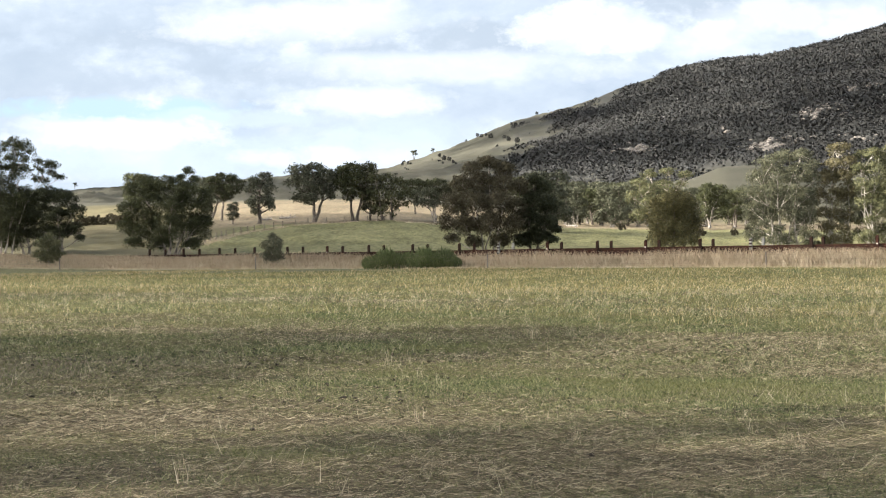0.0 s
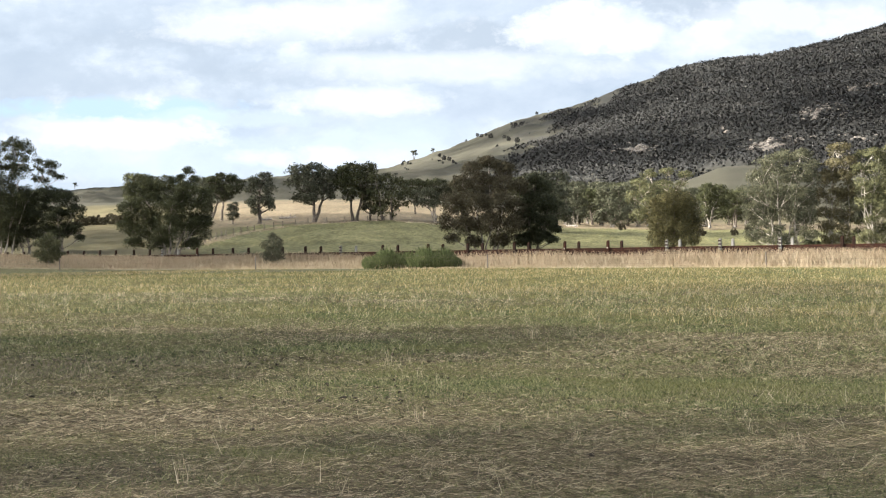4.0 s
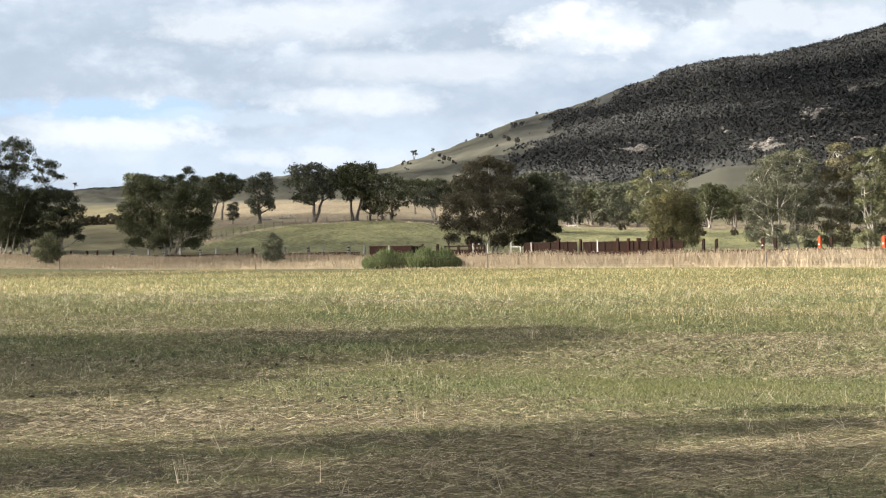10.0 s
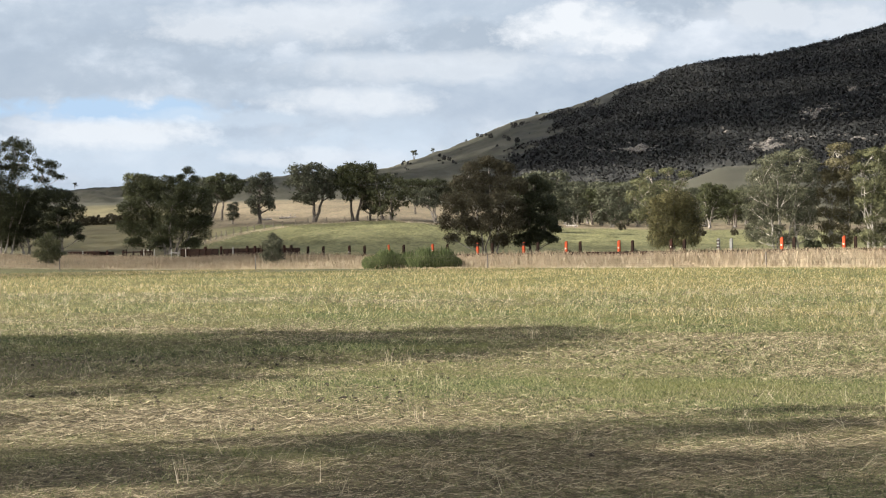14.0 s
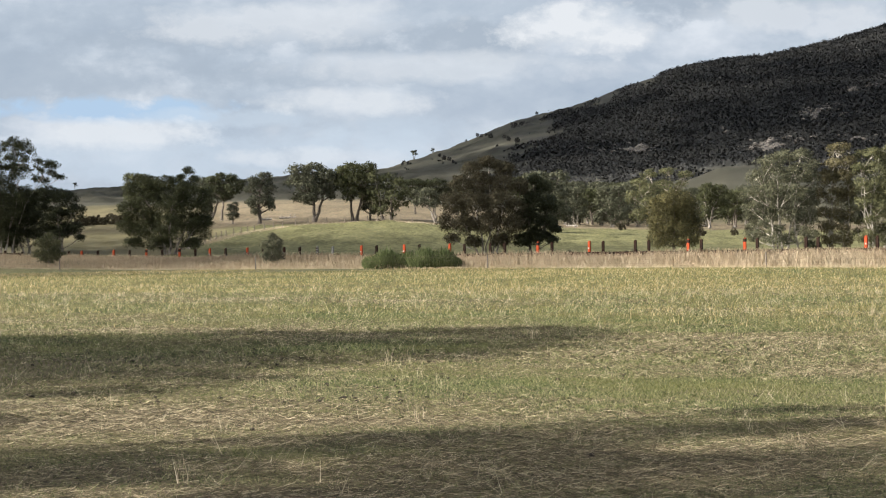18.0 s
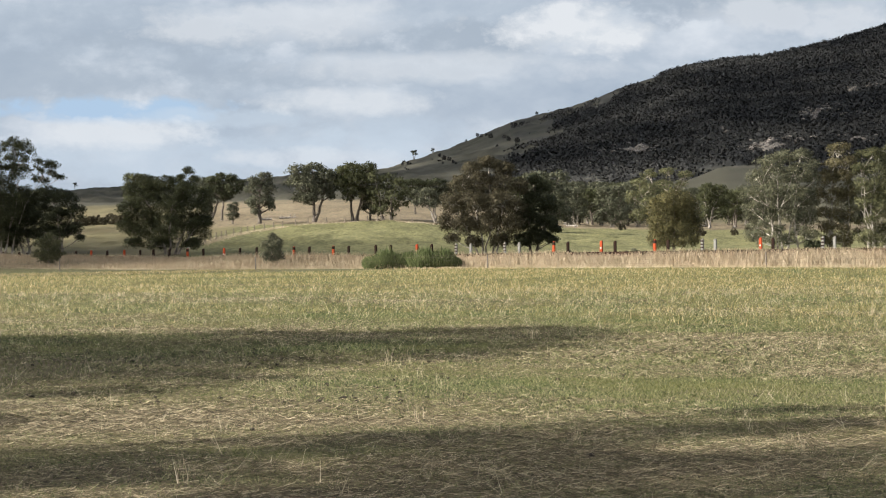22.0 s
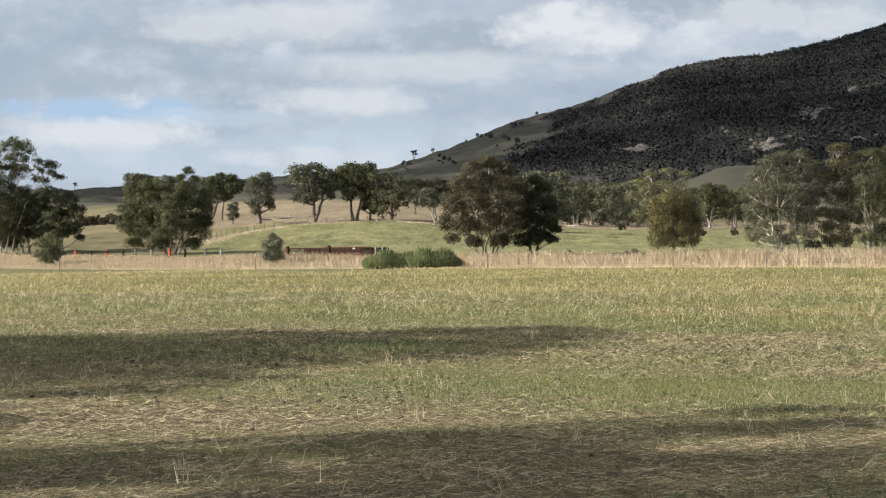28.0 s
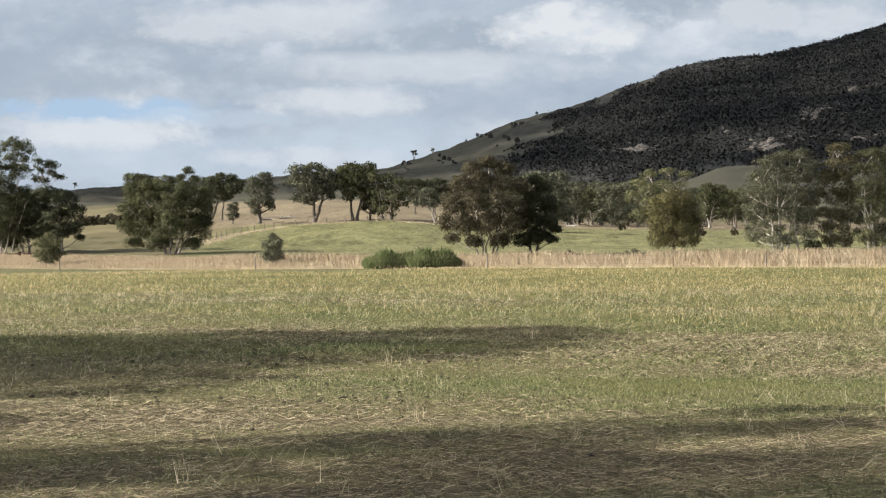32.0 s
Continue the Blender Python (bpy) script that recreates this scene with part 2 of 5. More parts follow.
straw = smooth01(322, 334, GY) * (1 - smooth01(640, 760, GY)) * smooth01(330, 400, col) * (1 - smooth01(860, 960, col)) + smooth01(405, 430, GY) * (1 - smooth01(520, 640, GY)) * smooth01(900, 960, col)
edge = np.interp(row, [45, 150, 185, 215, 250, 300, 345], [1117, 1095, 1035, 985, 950, 930, 860])
wood = smooth01(950, 1200, GY) * smooth01(-55, 60, col - edge + rough * 45)
hill = smooth01(560, 760, GY)
OUT = (GX - 29.18) * 0.5965 + (GY - 135.0) * 0.8026      # metres beyond the train's near side
strip = smooth01(-18.2, -17.6, OUT) * (1 - smooth01(3.5, 5.0, OUT)) * (GY > 30)
dirt = 0.85 * np.exp(-(((GX + 5.6) / 3.6) ** 2 + ((GY - 20.5) / 4.2) ** 2)) + 0.5 * np.exp(-(((GX + 2.0) / 2.2) ** 2 + ((GY - 11.0) / 1.6) ** 2))
for layer, values in (("dirt", dirt), ("crop", crop), ("straw", straw), ("wood", wood), ("hill", hill), ("strip", strip)):
    a = land_me.attributes.new(layer, "FLOAT", "POINT")
    a.data.foreach_set("value", np.append(np.clip(values, 0, 1).reshape(-1), 0).astype(np.float32))
land_me.polygons.foreach_set("use_smooth", np.ones(len(land_me.polygons), bool))

n = Nodes("land")
c = n.coords()


def layer(name):
    a = n.add("ShaderNodeAttribute")
    a.attribute_name = name
    return a.outputs["Fac"]


streaks = n.noise(0.16, 5, n.stretch(c, 0.35, 1.5, 1))
fine = n.noise(6.0, 6, n.stretch(c, 0.8, 1.4, 1), 0.7)
mottle = n.noise(1.1, 5, c, 0.65)
paddock = n.ramp(streaks, (0.34, (0.12, 0.09, 0.062)), (0.46, (0.1, 0.084, 0.05)), (0.6, (0.066, 0.074, 0.034)), (0.72, (0.11, 0.089, 0.056)))
fibre = n.noise(38.0, 5, n.stretch(c, 0.5, 1.0, 1), 0.75)
dist_y = n.add("ShaderNodeSeparateXYZ", Vector=c).outputs["Y"]
green_belt = n.ramp(n.math("ADD", n.math("DIVIDE", dist_y, 100.0), n.math("MULTIPLY", n.math("SUBTRACT", streaks, 0.5), 0.35)), (0.12, 0.0), (0.22, 0.75), (0.48, 0.7), (0.7, 0.3))
paddock = n.mix(n.math("MULTIPLY", green_belt, n.ramp(mottle, (0.3, 0.3), (0.6, 1.0))), paddock, (0.068, 0.084, 0.02))
paddock = n.mix(n.ramp(mottle, (0.38, 0.0), (0.66, 0.7)), paddock, (0.082, 0.09, 0.024))
paddock = n.mix(n.ramp(fine, (0.36, 0.6), (0.5, 0.0)), paddock, (0.055, 0.046, 0.028))
crop_c = n.ramp(n.math("ADD", n.math("MULTIPLY", n.noise(0.5, 6, n.stretch(c, 0.5, 0.12, 1), 0.7), 0.4), n.math("MULTIPLY", n.noise(2.6, 4, n.stretch(c, 0.6, 0.12, 1), 0.8), 0.6)), (0.4, (0.058, 0.06, 0.026)), (0.62, (0.165, 0.153, 0.072)))
straw_c = n.ramp(n.math("ADD", n.math("MULTIPLY", n.noise(0.3, 6, n.stretch(c, 0.4, 0.1, 1), 0.7), 0.5), n.math("MULTIPLY", n.noise(2.0, 4, n.stretch(c, 0.6, 0.1, 1), 0.8), 0.5)), (0.4, (0.095, 0.076, 0.05)), (0.65, (0.2, 0.162, 0.105)))
rough_c = n.ramp(n.noise(0.08, 7, n.stretch(c, 0.5, 0.14, 1), 0.65), (0.36, (0.06, 0.055, 0.028)), (0.6, (0.12, 0.102, 0.056)))
hill_c = n.ramp(n.noise(0.012, 8, c, 0.65), (0.35, (0.045, 0.044, 0.032)), (0.65, (0.075, 0.071, 0.053)))
wood_c = n.ramp(n.noise(0.02, 8, c, 0.7), (0.35, (0.03, 0.03, 0.027)), (0.7, (0.055, 0.053, 0.047)))
dist_y = n.add("ShaderNodeSeparateXYZ", Vector=c).outputs["Y"]
paddock = n.mix(n.ramp(fibre, (0.36, 0.8), (0.5, 0.0)), paddock, (0.03, 0.026, 0.017))
paddock = n.mix(n.ramp(fibre, (0.56, 0.0), (0.68, 0.7)), paddock, (0.4, 0.33, 0.22))
colour = n.mix(n.ramp(n.math("DIVIDE", dist_y, 400.0), (0.40, 0.0), (0.43, 1.0)), paddock, rough_c)
colour = n.mix(layer("dirt"), colour, n.ramp(mottle, (0.35, (0.06, 0.043, 0.03)), (0.65, (0.13, 0.095, 0.065))))
# soil under the tall grass, its colour darkened for the shade at its foot
colour = n.mix(layer("strip"), colour, (0.12, 0.1, 0.058))
colour = n.mix(layer("crop"), colour, crop_c)
colour = n.mix(layer("straw"), colour, straw_c)
colour = n.mix(layer("hill"), colour, hill_c)
colour = n.mix(layer("wood"), colour, wood_c)
n.bump(n.math("ADD", n.math("MULTIPLY", fine, 0.5), n.math("MULTIPLY", mottle, 0.8)), 0.6, 0.06)
LAND = n.done(colour, 0.95, spec=0.1)
land_me.materials.append(LAND)
tagged(new("ground", land_me), "grazed green and straw paddock rising to fields and mountain", "ground", kind="structure")

# ---- sky sheet far behind the mountain ----
def cloud_sky():
    n = Nodes("cloudy sky")
    uv = n.coords("UV")
    sep = n.add("ShaderNodeSeparateXYZ", Vector=uv)
    u, v = sep.outputs["X"], sep.outputs["Y"]          # in hundreds of sight-line units
    wide = n.noise(0.5, 7, n.stretch(uv, 0.6, 1.1, 1, (3.1, 0.7, 0)), 0.58, 0.15)
    puffs = n.noise(1.9, 10, n.stretch(uv, 0.8, 1.1, 1, (7.3, 2.2, 0)), 0.62)
    wisps = n.noise(1.1, 9, n.stretch(uv, 0.75, 1.2, 1, (1.3, 5.2, 0)), 0.6, 0.1)

    def spot(cx, cy, rx, ry, power=1.0):
        """A soft patch round (cx, cy), frayed by the noise."""
        dx = n.math("DIVIDE", n.math("SUBTRACT", u, cx), rx)
        dy = n.math("DIVIDE", n.math("SUBTRACT", v, cy), ry)
        d = n.math("ADD", n.math("MULTIPLY", dx, dx), n.math("MULTIPLY", dy, dy))
        d = n.math("ADD", d, n.math("ADD", n.math("MULTIPLY", n.math("SUBTRACT", wisps, 0.5), 3.6), n.math("MULTIPLY", n.math("SUBTRACT", puffs, 0.5), 2.2)))
        return n.math("MULTIPLY", n.math("MULTIPLY", n.math("SUBTRACT", 1.0, d, True), 1.15, True), power, True)

    base = n.ramp(n.math("ADD", n.math("MULTIPLY", wide, 0.62), n.math("ADD", n.math("MULTIPLY", wisps, 0.3), n.math("MULTIPLY", puffs, 0.08))),
                  (0.36, (0.43, 0.52, 0.64)), (0.5, (0.55, 0.635, 0.74)), (0.64, (0.79, 0.85, 0.93)))
    grey = (0.45, 0.53, 0.63)
    white = (0.87, 0.91, 0.96)
    blue = (0.5, 0.68, 0.9)
    pale = (0.68, 0.79, 0.91)
    for args, tone in (((1.6, 1.4, 3.4, 0.75, 0.5), grey), ((6.4, 0.65, 5.2, 0.35, 0.6), grey), ((13.0, 0.1, 2.6, 0.45, 0.8), grey), ((5.4, 1.35, 3.0, 0.3, 0.5), grey), ((1.9, 0.5, 2.4, 0.5, 0.35), grey), ((8.2, 0.75, 2.4, 0.4, 0.6), grey), ((11.9, 0.2, 1.0, 0.35, 0.6), grey),
                       ((2.0, 1.95, 2.4, 0.28, 0.95), blue), ((4.0, 2.1, 1.8, 0.2, 0.5), pale), ((3.2, 2.75, 5.5, 0.55, 0.55), pale), ((6.9, 2.55, 1.6, 0.6, 0.45), pale),
                       ((1.9, 2.4, 2.1, 0.32, 0.75), white), ((6.3, 1.8, 1.9, 0.28, 0.65), white), ((10.3, 0.5, 1.4, 0.55, 1.0), white), ((7.9, 1.2, 3.2, 0.32, 0.5), white),
                       ((5.6, 2.8, 1.8, 0.22, 0.5), white), ((5.0, 0.4, 2.8, 0.45, 0.6), white), ((14.2, 0.3, 2.2, 0.4, 0.6), white)):
        base = n.mix(spot(*args), base, tone)
    em = n.add("ShaderNodeEmission", Color=base, Strength=0.91 * 2 ** -STOPS)
    n.tree.links.new(em.outputs[0], n.out.inputs[0])
    return n.mat


SKY_D = 4700.0
bm = bmesh.new()
uvl = bm.loops.layers.uv.new("UVMap")
grid = {}
for i in range(25):
    for j in range(13):
        px, py = -1600 + i * 200, -1500 + j * 165
        grid[i, j] = (bm.verts.new(((px - 784) / F * SKY_D, 0, (441 - py) / F * SKY_D)), (px / 100, py / 100))
for i in range(24):
    for j in range(12):
        f = bm.faces.new([grid[k][0] for k in ((i, j), (i + 1, j), (i + 1, j + 1), (i, j + 1))])
        for loop, k in zip(f.loops, ((i, j), (i + 1, j), (i + 1, j + 1), (i, j + 1))):
            loop[uvl].uv = grid[k][1]
sky_sheet = part("backdrop", bm, cloud_sky(), at=pose(0, SKY_D, EYE))
tagged(sky_sheet, "pale sky with drifting grey and white clouds", "sky", kind="structure")


# ---- clouds that pass before the sun ----
n = Nodes("cloud")
n.done((0.85, 0.86, 0.88), 1.0, spec=0.0)
thin = n.add("ShaderNodeBsdfTransparent")
blend = n.add("ShaderNodeMixShader", Fac=0.2)
n.tree.links.new(thin.outputs[0], blend.inputs[1])
n.tree.links.new(n.bsdf.outputs[0], blend.inputs[2])
n.tree.links.new(blend.outputs[0], n.out.inputs[0])
CLOUD = n.mat


def shade_cloud(seed, lx, ly, puff, over, label):
    """A flat bank of cloud puffs, lx by ly metres to its rims; over: how many puffs lie over one another."""
    rnd = random.Random(seed)
    bm = bmesh.new()
    for _ in range(int(over * lx * ly / puff ** 2)):
        a, r = rnd.uniform(0, 2 * math.pi), rnd.random() ** 0.5
        s = rnd.uniform(0.7, 1.3) * puff
        m = Matrix.Translation((r * math.cos(a) * lx, r * math.sin(a) * ly, rnd.uniform(-8, 14))) @ Matrix.Diagonal((s, s * rnd.uniform(0.7, 1), s * 0.3, 1))
        vs = bmesh.ops.create_icosphere(bm, subdivisions=2, radius=1, matrix=m)["verts"]
        for v in vs:
            v.co += Vector((noise.noise(v.co * 0.03), noise.noise(v.co * 0.03 + Vector((9, 0, 0))), noise.noise(v.co * 0.04))) * s * 0.3
    return tagged(part("cloud", bm, CLOUD), label, "cloud")


# ---- trees ----
def leaves(rs, centres, radii, count, size, droop=0.4, flat=0.75, wide=0.34):
    """Leaf sprays on the shells of clumps: an array of rhombs."""
    which = rs.choice(len(centres), count, p=radii ** 2 / (radii ** 2).sum())
    d = rs.normal(size=(count, 3))
    d /= np.linalg.norm(d, axis=1)[:, None]
    d[:, 2] = np.where(d[:, 2] < -0.3, d[:, 2] * 0.5, d[:, 2])
    pos = centres[which] + d * (radii[which] * rs.uniform(0.35, 1.08, count) ** 0.6)[:, None] * np.array([1, 1, flat])
    a = rs.normal(size=(count, 3)) * 0.8 + d * 0.5
    a[:, 2] -= droop
    a /= np.linalg.norm(a, axis=1)[:, None]
    b = np.cross(a, rs.normal(size=(count, 3)) + d)
    b /= np.maximum(np.linalg.norm(b, axis=1), 1e-6)[:, None]
    s = size * rs.uniform(0.6, 1.4, count)[:, None]
    a, b = a * s, b * s * wide
    return np.stack([pos - a, pos + b, pos + a, pos - b], 1), d


def gum(name, h, w, seed, leaf, wood, low=0.25, top=0.75, stems=1, clumps=46, count=9000, size=0.17, lean=0.0, puff=0.125, label="", bare=0, trunk_w=None):
    """A gum tree: stems, limbs and a ragged crown. low: where the crown starts, top: how wide it stays upwards."""
    rs = np.random.RandomState(seed)
    root = empty(name, Matrix())
    tw = trunk_w or h * 0.028
    cs, rr = [], []
    clumps, w = int(clumps * 1.7), w * 1.16
    ph = rs.uniform(0, 6.28, 6)
    for i in range(clumps):
        f = rs.uniform(0, 1)
        prof = (1 - abs((f - 0.38) / (0.66 if f > 0.38 else 0.62)) ** 2.2) ** 0.5 * (1 - (1 - top) * max(f - 0.38, 0))
        a, q = rs.uniform(0, 2 * math.pi), rs.uniform(0.1, 1) ** 0.4
        r = w * puff * rs.uniform(0.55, 1.3)
        lobe = 0.88 + 0.16 * math.sin(2 * a + ph[0] + 3 * f) + 0.16 * math.sin(3 * a + ph[1] - 7 * f) + 0.12 * math.sin(5 * f * 2 + ph[2] + a)
        reach = max(w / 2 * prof * lobe - r * 0.6, 0.1)
        dip = 0.5 + 0.5 * math.sin(a + ph[3]) * 0.6 + 0.5 * math.sin(3 * a + ph[4]) * 0.4
        z = h * low + r * 0.6 + (h * (1 - low) - r * 1.3) * f * (1 - 0.26 * dip * q)
        cs.append((math.cos(a) * q * reach + lean * z / h, math.sin(a) * q * reach, z))
        rr.append(r)
    cs, rr = np.array(cs), np.array(rr)
    # stems and limbs
    bm = bmesh.new()
    limb_bm = bmesh.new()
    heads = []
    for s in range(stems):
        a = 2 * math.pi * s / stems + rs.uniform(0, 1)
        spread = 0.0 if stems == 1 else w * 0.2
        pts = []
        hz = h * (0.62 + 0.2 * rs.rand())
        for k in range(7):
            f = k / 6
            pts.append(Vector((math.cos(a) * spread * f + lean * f * hz / h + 0.05 * tw * rs.normal() + (0.25 if stems > 1 else 0.0) * math.cos(a) * tw,
                               math.sin(a) * spread * f + (0.25 if stems > 1 else 0.0) * math.sin(a) * tw + 0.02 * w * math.sin(3 * f + s), hz * f - (0.15 if k == 0 else 0))))
        tube(bm, pts, [tw * (1.25 if k == 0 else 1.0) * (1 - 0.75 * k / 6) / stems ** 0.5 for k in range(7)], 8)
        heads += pts[2:]
    order = rs.permutation(clumps)[:min(clumps, 30 + bare)]
    for i in order:
        c = Vector(cs[i])
        under = [p for p in heads if p.z < c.z - 0.7 * math.hypot(p.x - c.x, p.y - c.y)] or heads[:1]
        p = min(under, key=lambda q: (q - c).length)
        mid = p.lerp(c, 0.5) + Vector((rs.normal(), rs.normal(), -1.0)) * 0.04 * (c - p).length
        tube(limb_bm, [p, p.lerp(mid, 0.5), mid, c, c + (c - mid) * 0.5], [tw * 0.28, tw * 0.22, tw * 0.15, tw * 0.08, tw * 0.03], 5)
    part("trunk", bm, wood, root)
    part("branchwork", limb_bm, wood, root)
    keep, out = leaves(rs, cs, rr, int(count * 3.0), size * 0.76)
    crown = new("crown", quads_mesh("crown", keep, leaf, out))
    crown.parent = root
    return tagged(root, label, "tree")


def lobed(name, lobes, seed, leaf, wood, stems, label, tuft=0.5, size=0.105, dense=1.0, depth=0.75, foot=0.24, droop=0.4, kind="tree", flat=0.72, twigs=5, swell=1.0):
    """A tree whose crown is a set of boughs (x, z, half width, half height) round its foot. stems: (foot x, head x, head z) of each trunk.
    Every bough carries many small tufts of leaves with gaps between them."""
    rs = np.random.RandomState(seed)
    root = empty(name, Matrix())
    lob = np.array(lobes, float) * np.array([1, 1, swell, swell])
    half = np.abs(lob[:, 0]).max() + 0.5
    cs, rr, ways, boughs = [], [], [], []
    for x, z, rx, rz in lob:
        room = depth * math.sqrt(max(half * half - x * x, 0.2 * half * half))
        ry = 0.6 * (rx + rz)
        for y in ((rs.uniform(-1.0, -0.2) * room, rs.uniform(0.2, 1.0) * room) if room > ry * 0.9 else (rs.uniform(-0.5, 0.5) * room,)):
            boughs.append(Vector((x, y, z)))
            m = max(6, int(1.9 * rx * (rz + ry) / tuft ** 2))
            d = rs.normal(size=(m, 3))
            d[:, 2] += 0.35
            d /= np.linalg.norm(d, axis=1)[:, None]
            r = tuft * rs.uniform(0.55, 1.3, m)
            q = rs.uniform(0.45, 1.12, m) ** 0.7
            far = np.maximum(1 - 0.5 * r / min(rx, rz), 0.4) * q
            at = np.array([x, y, z]) + d * np.array([rx, ry, rz]) * far[:, None]
            cs.append(at)
            rr.append(r)
            ways.append(d)
    cs, rr, ways = np.concatenate(cs), np.concatenate(rr), np.concatenate(ways)
    ok = cs[:, 2] > rr * 0.4
    cs, rr, ways = cs[ok], rr[ok], ways[ok]
    bm, limb_bm = bmesh.new(), bmesh.new()
    heads = []
    for x0, x1, z1 in stems:
        pts = []
        dy, bend = rs.uniform(-0.25, 0.25) * half, rs.normal() * 0.04 * z1
        for k in range(8):
            f = k / 7
            pts.append(Vector((x0 + (x1 - x0) * f ** 1.2 + bend * math.sin(3.1 * f) + rs.normal() * 0.012 * z1, dy * f + 0.1 * rs.normal(), z1 * f - (0.2 if k == 0 else 0))))
        tube(bm, pts, [foot * (1.3 if k == 0 else 1.0) * (1 - 0.8 * k / 7) for k in range(8)], 8)
        heads += pts[1:]
    for c in boughs:
        under = [p for p in heads if p.z < c.z - 0.35 * math.hypot(p.x - c.x, p.y - c.y)] or heads[:1]
        p = min(under, key=lambda q: (q - c).length)
        mid = p.lerp(c, 0.5) + Vector((rs.normal(), rs.normal(), -0.6)) * 0.07 * (c - p).length
        tube(limb_bm, [p, p.lerp(mid, 0.5), mid, c], [foot * 0.42, foot * 0.34, foot * 0.26, foot * 0.13], 5)
        near = np.argsort(np.linalg.norm(cs - np.array(c), axis=1))[:40]
        for i in rs.choice(near, min(twigs, len(near)), replace=False):
            e = Vector(cs[i])
            tube(limb_bm, [mid.lerp(c, 0.6), c.lerp(e, 0.5) + Vector((rs.normal(), rs.normal(), 0)) * 0.1, e], [foot * 0.16, foot * 0.1, foot * 0.05], 4)
    part("trunk", bm, wood, root)
    part("branchwork", limb_bm, wood, root)
    count = int(dense * 2.3 * (rr ** 2).sum() / size ** 2)
    which = rs.choice(len(cs), count, p=rr ** 2 / (rr ** 2).sum())
    d = rs.normal(size=(count, 3))
    d[:, 2] += 0.25
    d /= np.linalg.norm(d, axis=1)[:, None]
    pos = cs[which] + d * (rr[which] * rs.uniform(0.2, 1.15, count) ** 0.6)[:, None] * np.array([1.05, 1.05, flat])
    a = rs.normal(size=(count, 3)) * 0.7 + d * 0.6
    a[:, 2] -= droop
    a /= np.linalg.norm(a, axis=1)[:, None]
    b = np.cross(a, rs.normal(size=(count, 3)) + d)
    b /= np.maximum(np.linalg.norm(b, axis=1), 1e-6)[:, None]
    k = size * rs.uniform(0.6, 1.4, count)[:, None]
    a, b = a * k, b * k * 0.36
    soft = d * 0.7 + ways[which] * 0.7
    soft /= np.maximum(np.linalg.norm(soft, axis=1), 1e-6)[:, None]
    crown = new("crown", quads_mesh("crown", np.stack([pos - a, pos + b, pos + a, pos - b], 1), leaf, soft, 0.6))
    crown.parent = root
    return tagged(root, label, kind)


def shrub(name, h, w, seed, leaf, count, size, label, clumps=34, droop=-0.6, shell=0.5):
    rs = np.random.RandomState(seed)
    root = empty(name, Matrix())
    cs, rr = [], []
    for _ in range(clumps):
        d = rs.normal(size=3)
        d /= np.linalg.norm(d)
        r = min(h, w) * rs.uniform(0.07, 0.17)
        q = rs.uniform(shell, 1.0)
        cs.append((d[0] * q * (w / 2 - r * 0.8), d[1] * q * (min(w, 3 * h) / 2 - r * 0.8), max(h * 0.42 + d[2] * q * (h * 0.58 - r * 0.8), r * 0.5)))
        rr.append(r)
    bm = bmesh.new()
    for c in cs[:10]:
        c = Vector(c)
        tube(bm, [Vector((c.x * 0.2, c.y * 0.2, -0.1)), c * 0.55, c], [0.035, 0.025, 0.01], 5)
    part("stems", bm, BARK_DARK, root)
    crown = new("crown", quads_mesh("crown", *(lambda got: (got[0], leaf, got[1]))(leaves(rs, np.array(cs), np.array(rr), int(count * 1.3), size, droop, 0.9))))
    crown.parent = root
    return tagged(root, label, "shrub")


def put(thing, px, dist, turn=0.0, size=1.0, sink=0.05):
    p = on_land(px, dist)
    thing.matrix_basis = Matrix.Translation((p.x, p.y, p.z - sink)) @ Matrix.Rotation(radians(turn), 4, "Z") @ Matrix.Scale(size, 4)
    return thing


def put_copy(thing, px, dist, turn=0.0, size=1.0, sink=0.05, label=""):
    m = on_land(px, dist)
    thing_scale = thing.scale.copy()
    thing.scale = (1, 1, 1)
    twin = copy_thing(thing, Matrix.Translation((m.x, m.y, m.z - sink)) @ Matrix.Rotation(radians(turn), 4, "Z"))
    thing.scale = thing_scale
    twin.scale = (size, size, size)
    return tagged(twin, label)


put(lobed("gum_tree", [(1.7, 13.5, 1.7, 1.5), (-0.8, 12.1, 1.2, 1.6), (2.9, 11.9, 0.9, 0.9), (5.6, 11.7, 0.9, 0.7), (5.0, 10.7, 0.7, 0.6), (6.2, 10.1, 0.7, 0.5), (4.0, 9.7, 0.9, 0.7), (0.9, 10.7, 1.6, 1.3), (-0.7, 8.8, 1.3, 1.6), (1.1, 7.7, 1.7, 1.5), (-2.4, 10.3, 1.3, 1.7), (-2.2, 6.7, 1.5, 2.2), (-1.2, 4.4, 1.8, 1.8), (0.9, 5.0, 1.8, 1.8), (-0.6, 2.4, 2.0, 1.4), (2.4, 7.0, 1.3, 1.2), (-3.4, 3.4, 1.6, 1.8)],
          11, LEAF_GUM, BARK_GREY, ((-0.6, 1.5, 12.0), (0.4, 4.6, 11.0), (-0.9, -1.8, 10.5)), "tall pale-trunked gum tree beside the railway", foot=0.12, dense=1.05), 15, 207)
